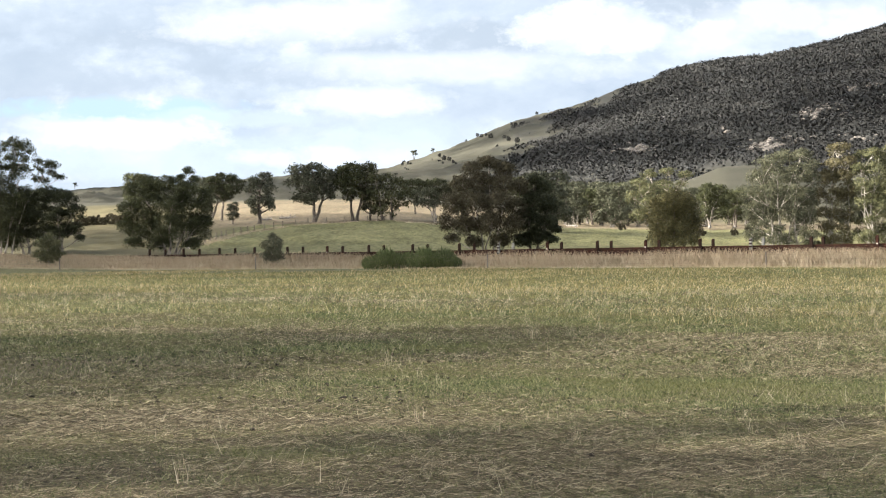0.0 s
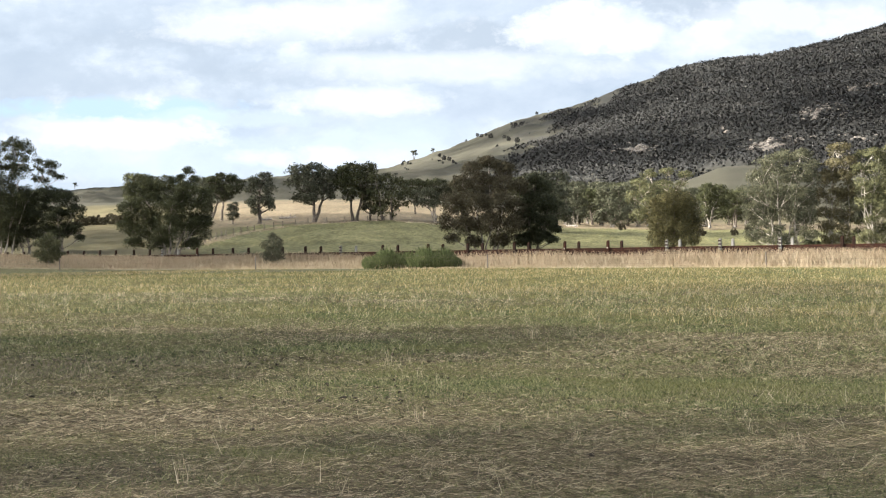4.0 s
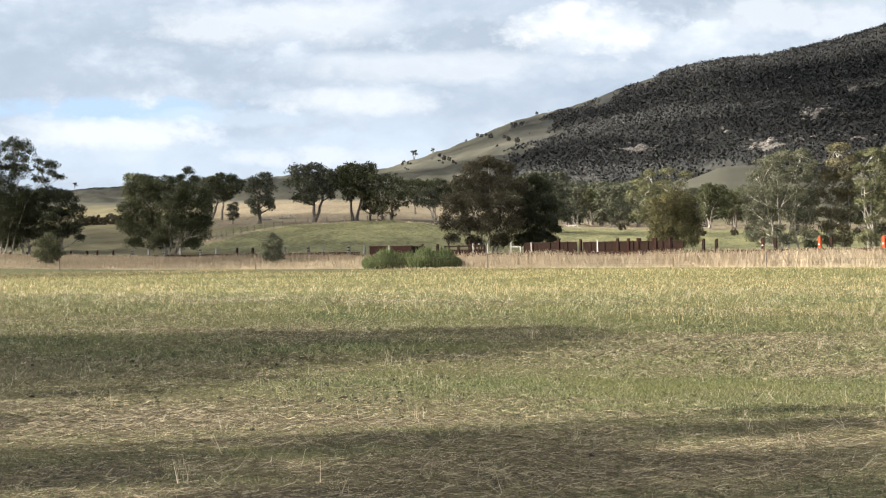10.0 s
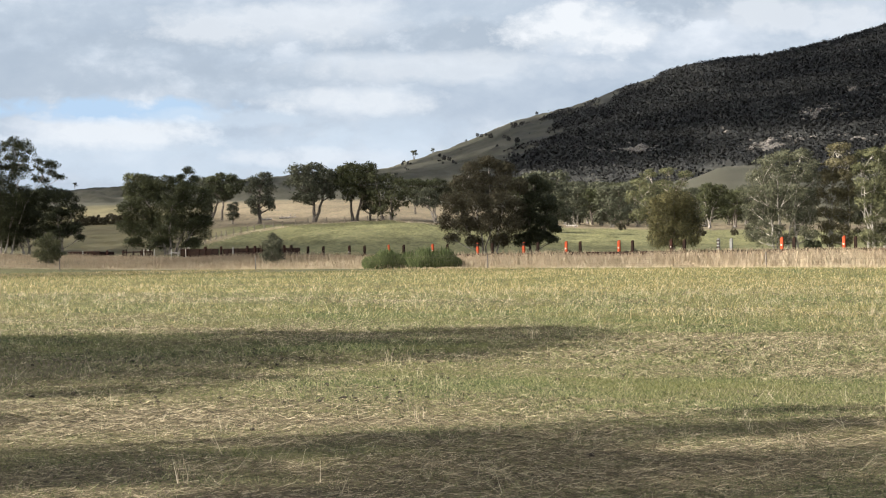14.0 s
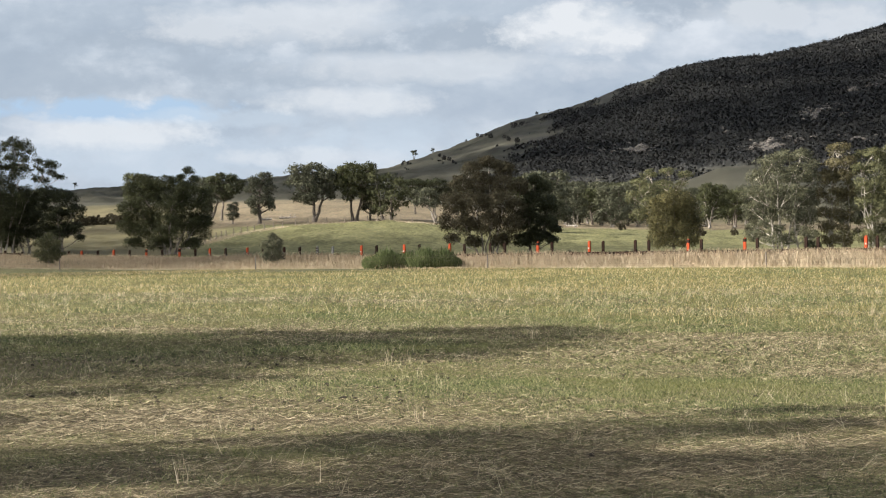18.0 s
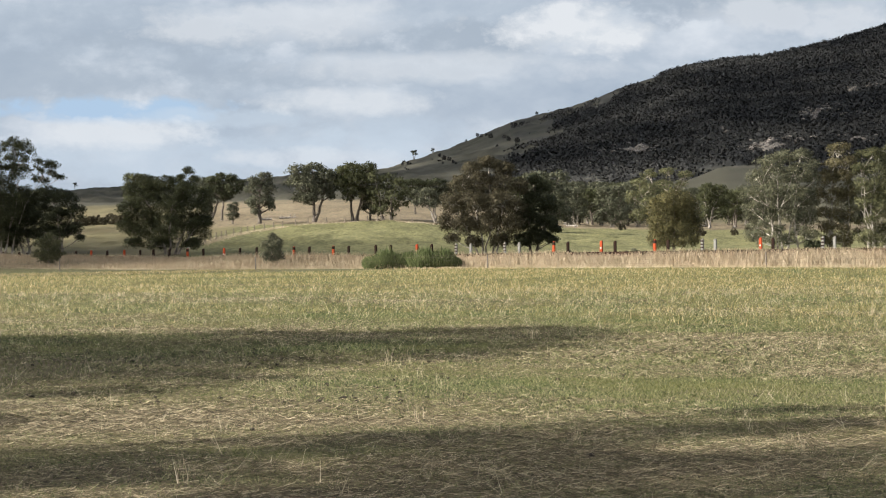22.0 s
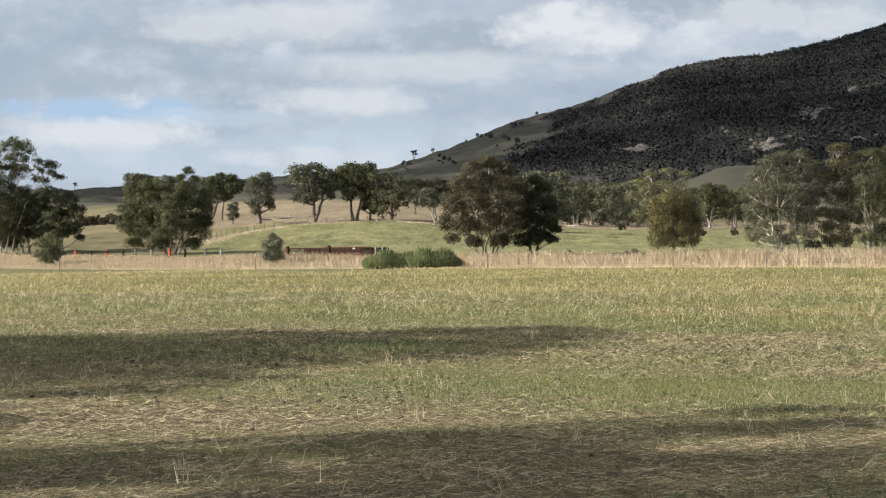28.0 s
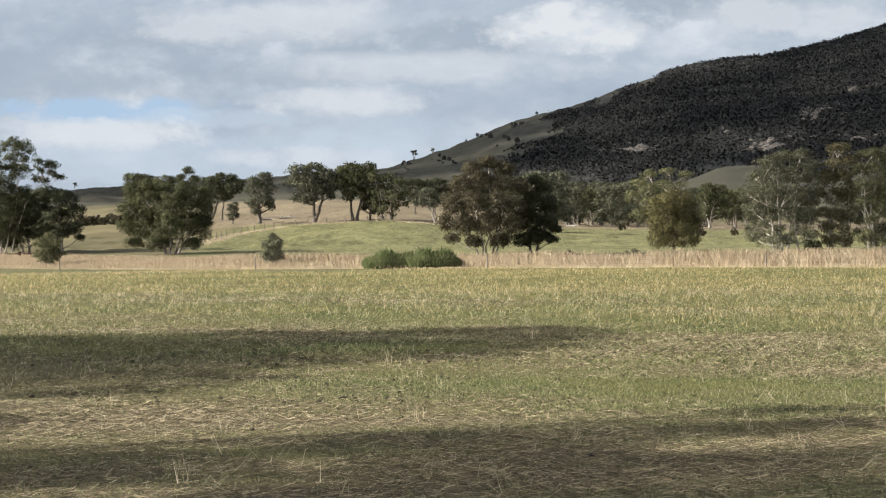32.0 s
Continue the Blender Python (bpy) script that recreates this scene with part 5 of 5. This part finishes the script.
def fence():
    post_bm = bmesh.new()
    tube(post_bm, [Vector((0, 0, -0.2)), Vector((0.01, 0, 0.6)), Vector((0.0, 0.01, 1.16))], [0.065, 0.06, 0.055], 7)
    first = None
    tops = []
    for i in range(-2, 6):
        p = FENCE0 + FENCE_STEP * i
        z = float(land_z(p.x, p.y))
        tops.append(Vector((p.x, p.y, z)))
        if first is None:
            first = tagged(part("fence_post", post_bm, OLDWOOD), "weathered grey timber fence post in dry grass", "post", "railway fence posts")
            first.matrix_basis = Matrix.Translation(tops[-1])
        else:
            copy_thing(first, Matrix.Translation(tops[-1]) @ Matrix.Rotation(i * 1.3, 4, "Z"))
    for k, h in enumerate((0.35, 0.65, 0.95, 1.08)):
        bm = bmesh.new()
        tube(bm, [t + Vector((0, -0.07, h - 0.02 * (j % 2))) for j, t in enumerate(tops)], [0.004] * len(tops), 4)
        tagged(part("fence_wire", bm, STEEL), "thin rusty fence wire between timber posts", "wire", "railway fence wires")


fence()


def reeds():
    rs = np.random.RandomState(9)
    m = 125000
    run = rs.uniform(-45, 130, m)
    out = -rs.uniform(0, 1, m) ** 1.3 * 17.5 + 0.2
    out = np.maximum(out, -17.6 + rs.normal(size=m) * 0.3) - 3.0 * smooth01(40, 110, run) * (1 - smooth01(-17, -8, out))
    x = T0.x + ALONG.x * run + AWAY.x * out
    y = T0.y + ALONG.y * run + AWAY.y * out
    d = drift(x, y, 2.5, 2.5, 4)
    h = (0.88 + 0.18 * d + rs.uniform(-0.32, 0.32, m)) * (1 - 0.58 * smooth01(28, 85, run)) * (0.74 + 0.34 * smooth01(-17, -6, out) + 0.26 * smooth01(-6, -1, out))
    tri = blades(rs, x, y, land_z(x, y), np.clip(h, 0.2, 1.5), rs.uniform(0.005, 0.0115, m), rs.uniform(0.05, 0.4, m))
    k = 32000
    run2, out2 = rs.uniform(-60, 150, k), rs.normal(size=k) * 1.1 - 19.0
    x2, y2 = T0.x + ALONG.x * run2 + AWAY.x * out2, T0.y + ALONG.y * run2 + AWAY.y * out2
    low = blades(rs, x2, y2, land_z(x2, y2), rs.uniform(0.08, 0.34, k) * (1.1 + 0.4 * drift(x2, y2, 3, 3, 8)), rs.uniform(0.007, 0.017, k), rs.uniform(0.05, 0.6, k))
    tri = np.concatenate([tri, low])
    grass("tall_dry_grass", "tall bleached dry grass along the railway fence", REED, [tri], 0.5)


reeds()


# ---- the train ----
STANCHIONS = ("-146d -140.6d -135.1d -129.9d -125.2d -119.7r -114.2d -108.6d -102.9d -98.3w -92.8r -87.4d -82.4r -77d -72.2w -66.7d -61r -56.2d -50.8d -45.2r -40.6r "
              "-34.6w -29.4w -23.8w -18.3d -13.6w -8.1w -2.6w 6.8r 37.5d 43.1r 48.2o 53.7o 59.1o 64.4o 69.1o 74.7o 80r 84.6w 90.5o 96o 101.6o 106.4d 111.8o 117.4o "
              "122.2d 127.5o 132.9o 138.5d 143.7o 148.5w 154.2w 159.7o 164.8o 170.3o 175w 180.5o 186.1w").split()
STANCHIONS = [(float(s[:-1]), s[-1]) for s in STANCHIONS]
ENDS = [-153, -127.5, -100.6, -74.6, -58.6, -42.9, -16.0, 8.2, 24.7, 35.3, 51.0, 66.8, 82.3, 98.8, 119.8, 135.7, 146.0, 162.3, 172.6, 188.7, 212.8]
PAINTS = {"o": (ORANGE, "bright orange painted stanchion"), "r": (RUST, "rusty red stanchion"), "d": (RUST_DARK, "dark rusted stanchion"), "w": (GREYPAINT, "grey painted banded stanchion")}
DECK = 1.1
shared = {}


def shared_mesh(key, bm_maker, material):
    if key not in shared:
        me = bpy.data.meshes.new(key)
        bm = bm_maker()
        bm.to_mesh(me)
        bm.free()
        me.materials.append(material)
        shared[key] = me
    return shared[key]


def stanchion_bm():
    bm = boxes((-0.13, 0.13, -0.09, 0.09, 0, 0.94), bevel=0.02)
    box(bm, -0.13, 0.05, -0.09, 0.09, 0.94, 1.02, 0.02)
    return bm


def head_bm():
    return boxes((-0.136, 0.136, -0.096, 0.096, 0.66, 0.95), bevel=0.02)


def band_bm():
    return boxes((-0.14, 0.14, 0.075, 0.105, -0.06, 0.06))


def tag_bm():
    return boxes((-0.07, 0.07, 0.095, 0.11, 0.28, 0.42))


def bogie_bm():
    bm = boxes((-1.2, 1.2, -1.02, -0.9, 0.38, 0.62), (-1.2, 1.2, 0.9, 1.02, 0.38, 0.62), (-0.25, 0.25, -1.0, 1.0, 0.45, 0.8))
    for x in (-0.9, 0.9):
        box(bm, x - 0.16, x + 0.16, -1.08, 1.08, 0.36, 0.58, 0.03)
    return bm


def wheel_bm():
    bm = bmesh.new()
    for y in (-0.75, 0.75):
        for r, w in ((0.46, 0.12), (0.5, 0.03)):
            bmesh.ops.create_cone(bm, cap_ends=True, segments=20, radius1=r, radius2=r, depth=w, matrix=Matrix.Translation((0, y, 0)) @ Matrix.Rotation(math.pi / 2, 4, "X"))
    bmesh.ops.create_cone(bm, cap_ends=True, segments=8, radius1=0.08, radius2=0.08, depth=1.7, matrix=Matrix.Rotation(math.pi / 2, 4, "X"))
    return bm


def child(name, me, parent, at, label=""):
    ob = new(name, me)
    ob.parent = parent
    ob.matrix_basis = at
    if label:
        tagged(ob, label)
    return ob


WAGONS = []


def wagon(head, tail, label):
    """A flat wagon whose length runs from head to tail (metres back along the train)."""
    mid, half = (head + tail) / 2, (tail - head) / 2 - 0.35
    root = empty("flat_wagon", track_pose(-mid))
    tagged(root, label, "wagon", "wagons of the train")
    part("deck", boxes((-half, half, -1.3, 1.3, DECK - 0.08, DECK), bevel=0.01), RUST_DARK, root)
    for side in (-1, 1):
        part("side_sill", boxes((-half, half, side * 1.3 - 0.05, side * 1.3 + 0.05, DECK - 0.36, DECK - 0.06), (-half, half, side * 1.3 - 0.09, side * 1.3 + 0.09, DECK - 0.08, DECK - 0.04)), RUST, root)
    part("centre_sill", boxes((-half, half, -0.25, 0.25, DECK - 0.5, DECK - 0.08), (-half * 0.5, half * 0.5, -0.4, 0.4, DECK - 0.7, DECK - 0.45)), RUST_DARK, root)
    for end in (-1, 1):
        part("coupler", boxes((min(end * half, end * (half + 0.35)), max(end * half, end * (half + 0.35)), -0.12, 0.12, 0.75, 1.0)), RUST_DARK, root)
        b = child("bogie", shared_mesh("bogie", bogie_bm, RUST_DARK), root, pose(end * (half - 1.9), 0, 0))
        for x in (-0.9, 0.9):
            child("wheelset", shared_mesh("wheelset", wheel_bm, STEEL), b, pose(x, 0, 0.48))
    for p, c in STANCHIONS:
        if head < p < tail:
            mat, text = PAINTS[c]
            s = child("stanchion", shared_mesh("stanchion " + c, stanchion_bm, mat), root, pose(mid - p, 1.22, DECK), text)
            if c == "w":
                for z in (0.25, 0.52, 0.8):
                    child("band", shared_mesh("band", band_bm, RUST_DARK), s, pose(0, 0, z))
            elif c == "o" and round(p) % 3:
                # dark box round the upper part of the orange post
                child("dark_head", shared_mesh("dark head", head_bm, RUST_DARK), s, pose(0, 0, 0), "dark stanchion head")
            elif c in "or":
                child("number_tag", shared_mesh("tag", tag_bm, WHITEPAINT), s, pose(0, 0, 0))
            child("stanchion", shared_mesh("stanchion " + ("w" if c == "w" else "d"), stanchion_bm, PAINTS["w" if c == "w" else "d"][0]), root, pose(mid - p, -1.22, DECK))
    WAGONS.append((root, mid))
    return root, mid


def rail_load(root, mid, head, tail):
    for k in range(5):
        y = -1.0 + k * 0.5
        for z in (0.02, 0.2):
            bm = boxes((mid - tail, mid - head, y - 0.035, y + 0.035, DECK + z + 0.11, DECK + z + 0.15), (mid - tail, mid - head, y - 0.01, y + 0.01, DECK + z + 0.01, DECK + z + 0.11), (mid - tail, mid - head, y - 0.07, y + 0.07, DECK + z - 0.01, DECK + z + 0.01))
            part("rail_length", bm, RUST, root, "long rusty steel rail carried on the deck")


for head, tail in zip(ENDS, ENDS[1:]):
    if tail <= 8.3:
        text = "rusty flat wagon loaded with long steel rails"
    elif head >= 35 and tail < 189:
        text = "empty rusty flat wagon with upright stanchions"
    else:
        text = "rusty flat wagon with steel side frames"
    root, mid = wagon(head, tail, text)
    if tail <= 8.3:
        rail_load(root, mid, head, min(tail, -3.0))


def panel(root, mid, head, tail, z0, z1, material, label, y=1.18, ribs=0, rib_mat=None, fill=0.96):
    """A side panel or low wall on a wagon, with upright ribs."""
    a, b = mid - tail, mid - head
    bm = boxes((a, b, y - 0.06, y + 0.06, DECK + z1 - 0.14, DECK + z1), (a, b, y - 0.06, y + 0.06, DECK + z0, DECK + z0 + 0.12), (a, b, y - 0.02, y + 0.02, DECK + z0 + 0.1, DECK + z0 + (z1 - z0) * fill))
    k = max(2, int((b - a) / 1.3))
    for i in range(k + 1):
        x = a + (b - a) * i / k
        box(bm, x - 0.05, x + 0.05, y - 0.05, y + 0.05, DECK + z0, DECK + z1)
    ob = part("side_panel", bm, material, root, label)
    for k in range(ribs):
        x = a + (b - a) * (k + 0.5) / ribs
        part("rib", boxes((x - 0.06, x + 0.06, y + 0.04, y + 0.11, DECK + z0, DECK + z1 + 0.04)), rib_mat or material, ob)


def posts(root, mid, places, h, material, label, w=0.05, y=1.22):
    for p in places:
        part("post", boxes((mid - p - w, mid - p + w, y - w, y + w, DECK, DECK + h)), material, root, label)


by_head = {round(h): wm for h, wm in zip(ENDS, WAGONS)}
r, m = by_head[-16]
bin_part = part("steel_bin", boxes((m - 5.4, m - 0.0, -1.1, 1.15, DECK, DECK + 0.84), bevel=0.03), RUST_DARK, r, "low dark rusty steel bin with ribs")
part("rim", boxes((m - 5.45, m + 0.05, 1.12, 1.22, DECK + 0.78, DECK + 0.9), bevel=0.02), RUST, bin_part)
for k in range(3):
    part("rib", boxes((m - 5.4, m, 1.14, 1.2, DECK + 0.14 + 0.2 * k, DECK + 0.2 + 0.2 * k)), RUST, bin_part)
posts(r, m, (2.6,), 0.95, WHITEPAINT, "white post")
r, m = by_head[8]
panel(r, m, 9.5, 14.2, 0.0, 0.8, RUST_DARK, "dark steel side frame", ribs=4, fill=0.5)
posts(r, m, (10.0, 12.6, 13.2, 13.9), 1.05, RUST_DARK, "dark upright")
posts(r, m, (12.9, 13.6, 14.6, 17.3), 1.0, WHITEPAINT, "white rail post", 0.04)
part("brace", boxes((m - 18.4, m - 17.3, 1.18, 1.24, DECK + 0.55, DECK + 0.62), (m - 18.4, m - 18.3, 1.18, 1.24, DECK, DECK + 0.6)), WHITEPAINT, r, "white handrail brace")
panel(r, m, 18.8, 24.5, 0.0, 0.95, RUST_DARK, "dark steel side frame", ribs=3)
posts(r, m, (22.6,), 1.2, RUST, "rusty red post", 0.12)
posts(r, m, (19.6,), 1.0, WHITEPAINT, "white post", 0.05)
r, m = by_head[25]
panel(r, m, 25.3, 34.2, 0.0, 0.92, RUST_DARK, "dark rusty steel side wall", ribs=6)
panel(r, m, 25.3, 34.2, 0.0, 0.92, RUST_DARK, "dark steel side wall", y=-1.18, ribs=4)
posts(r, m, (26.8,), 1.1, WHITEPAINT, "white post", 0.06)
posts(r, m, (25.0, 28.9, 30.0, 31.0, 32.8, 34.2), 1.18, RUST, "rusty red post", 0.1)
posts(r, m, (28.6, 29.8, 31.2, 33.0), 1.2, RUST_DARK, "dark rusted post", 0.1, -1.2)
r, m = by_head[189]
panel(r, m, 198.4, 209.4, 0.0, 0.86, RUST, "rusty steel side frame", ribs=1, rib_mat=WHITEPAINT, fill=0.3)
panel(r, m, 198.4, 209.4, 0.0, 0.8, RUST_DARK, "dark steel side wall", y=-1.18)
posts(r, m, (198.2, 203.9), 1.05, RUST, "rusty end post", 0.14)
posts(r, m, (210.0, 210.9, 211.9), 0.8, WHITEPAINT, "white rail post", 0.035)
part("tool_box", boxes((m - 210.2, m - 208.2, -0.9, 0.9, DECK, DECK + 0.75), bevel=0.04), TARP, r, "dark box on the last wagon")
part("tail_lamp", boxes((m - 207.4, m - 207.1, 1.15, 1.3, DECK + 0.62, DECK + 0.78), bevel=0.03), WHITEPAINT, r, "white tail signal")

RUN = [(0.0, 0.0), (8.0, 0.0), (16.0, 0.0), (18.0, 0.1), (20.0, 0.3), (22.0, 0.55), (24.0, 1.2), (26.0, 2.4), (28.0, 3.6), (30.0, 5.2), (32.0, 7.1)]
cloud_near = shade_cloud(56, 310, 170, 46, 3.3, "broad grey cloud drifting before the sun")
cloud_mid = shade_cloud(3, 120, 60, 30, 4.0, "grey cloud drifting over the fields")
cloud_left = shade_cloud(8, 62, 48, 22, 2.4, "small grey cloud over the railway")
cloud_back = shade_cloud(5, 130, 85, 36, 3.6, "grey cloud over the far fields")
cloud_east = shade_cloud(6, 110, 70, 34, 1.5, "thin grey cloud drifting over the fields")
cloud_west = shade_cloud(4, 330, 400, 90, 1.2, "grey cloud over the distant bare hill")
cloud_far = shade_cloud(2, 1150, 800, 120, 1.5, "thin grey cloud over the mountain")
cloud_dark = shade_cloud(7, 1150, 800, 130, 2.2, "broad grey cloud coming over the mountain")

# where the middle of each cloud's shadow lies on the ground, by time
CLOUD_RUNS = ((cloud_near, -32, ((0, -68, -2), (5, -140, 20), (8, -232, 78), (10, -305, 125), (11, -340, 150), (14, -376, 187), (19, -405, 222), (24, -520, 300), (32, -900, 520))),
              (cloud_mid, 0, ((0, -96, 200), (18, -108, 198), (22, -135, 198), (26, -200, 205), (32, -330, 225))),
              (cloud_left, 0, ((0, -52, 108), (12, -50, 108), (20, -62, 112), (24, -110, 115), (32, -260, 120))),
              (cloud_back, 0, ((0, -60, 340), (9, -90, 340), (14, -140, 345), (20, -195, 350), (24, -250, 350), (32, -450, 360))),
              (cloud_east, 0, ((0, 260, 200), (12, 205, 200), (20, 150, 195), (26, 130, 192), (32, 126, 192))),
              (cloud_west, 0, ((0, -270, 1330), (32, -420, 1330))))
HIGH_RUNS = ((cloud_far, ((0, 500, 1600), (32, 380, 1600))),
             (cloud_dark, ((0, 2300, 1650), (8, 1900, 1650), (17, 700, 1620), (24, 480, 1600), (32, 400, 1600))))


def motions():
    for root, mid in WAGONS:
        walk(root, [(t, track_pose(11.42 * (t - 6) - mid + extra)) for t, extra in RUN])
    walk(sky_sheet, [(0, pose(28, SKY_D, EYE)), (16, pose(0, SKY_D, EYE)), (32, pose(-30, SKY_D, EYE))])
    high = 420.0
    back = SUN_WAY * (high / SUN_WAY.z)
    for cloud, turn, rows in CLOUD_RUNS:
        walk(cloud, [(t, pose(x + back.x, y + back.y, high, 0, 0, turn)) for t, x, y in rows])
    high = 800.0
    back = SUN_WAY * (high / SUN_WAY.z)
    for cloud, rows in HIGH_RUNS:
        walk(cloud, [(t, pose(x + back.x, y + back.y, high)) for t, x, y in rows])


motions()
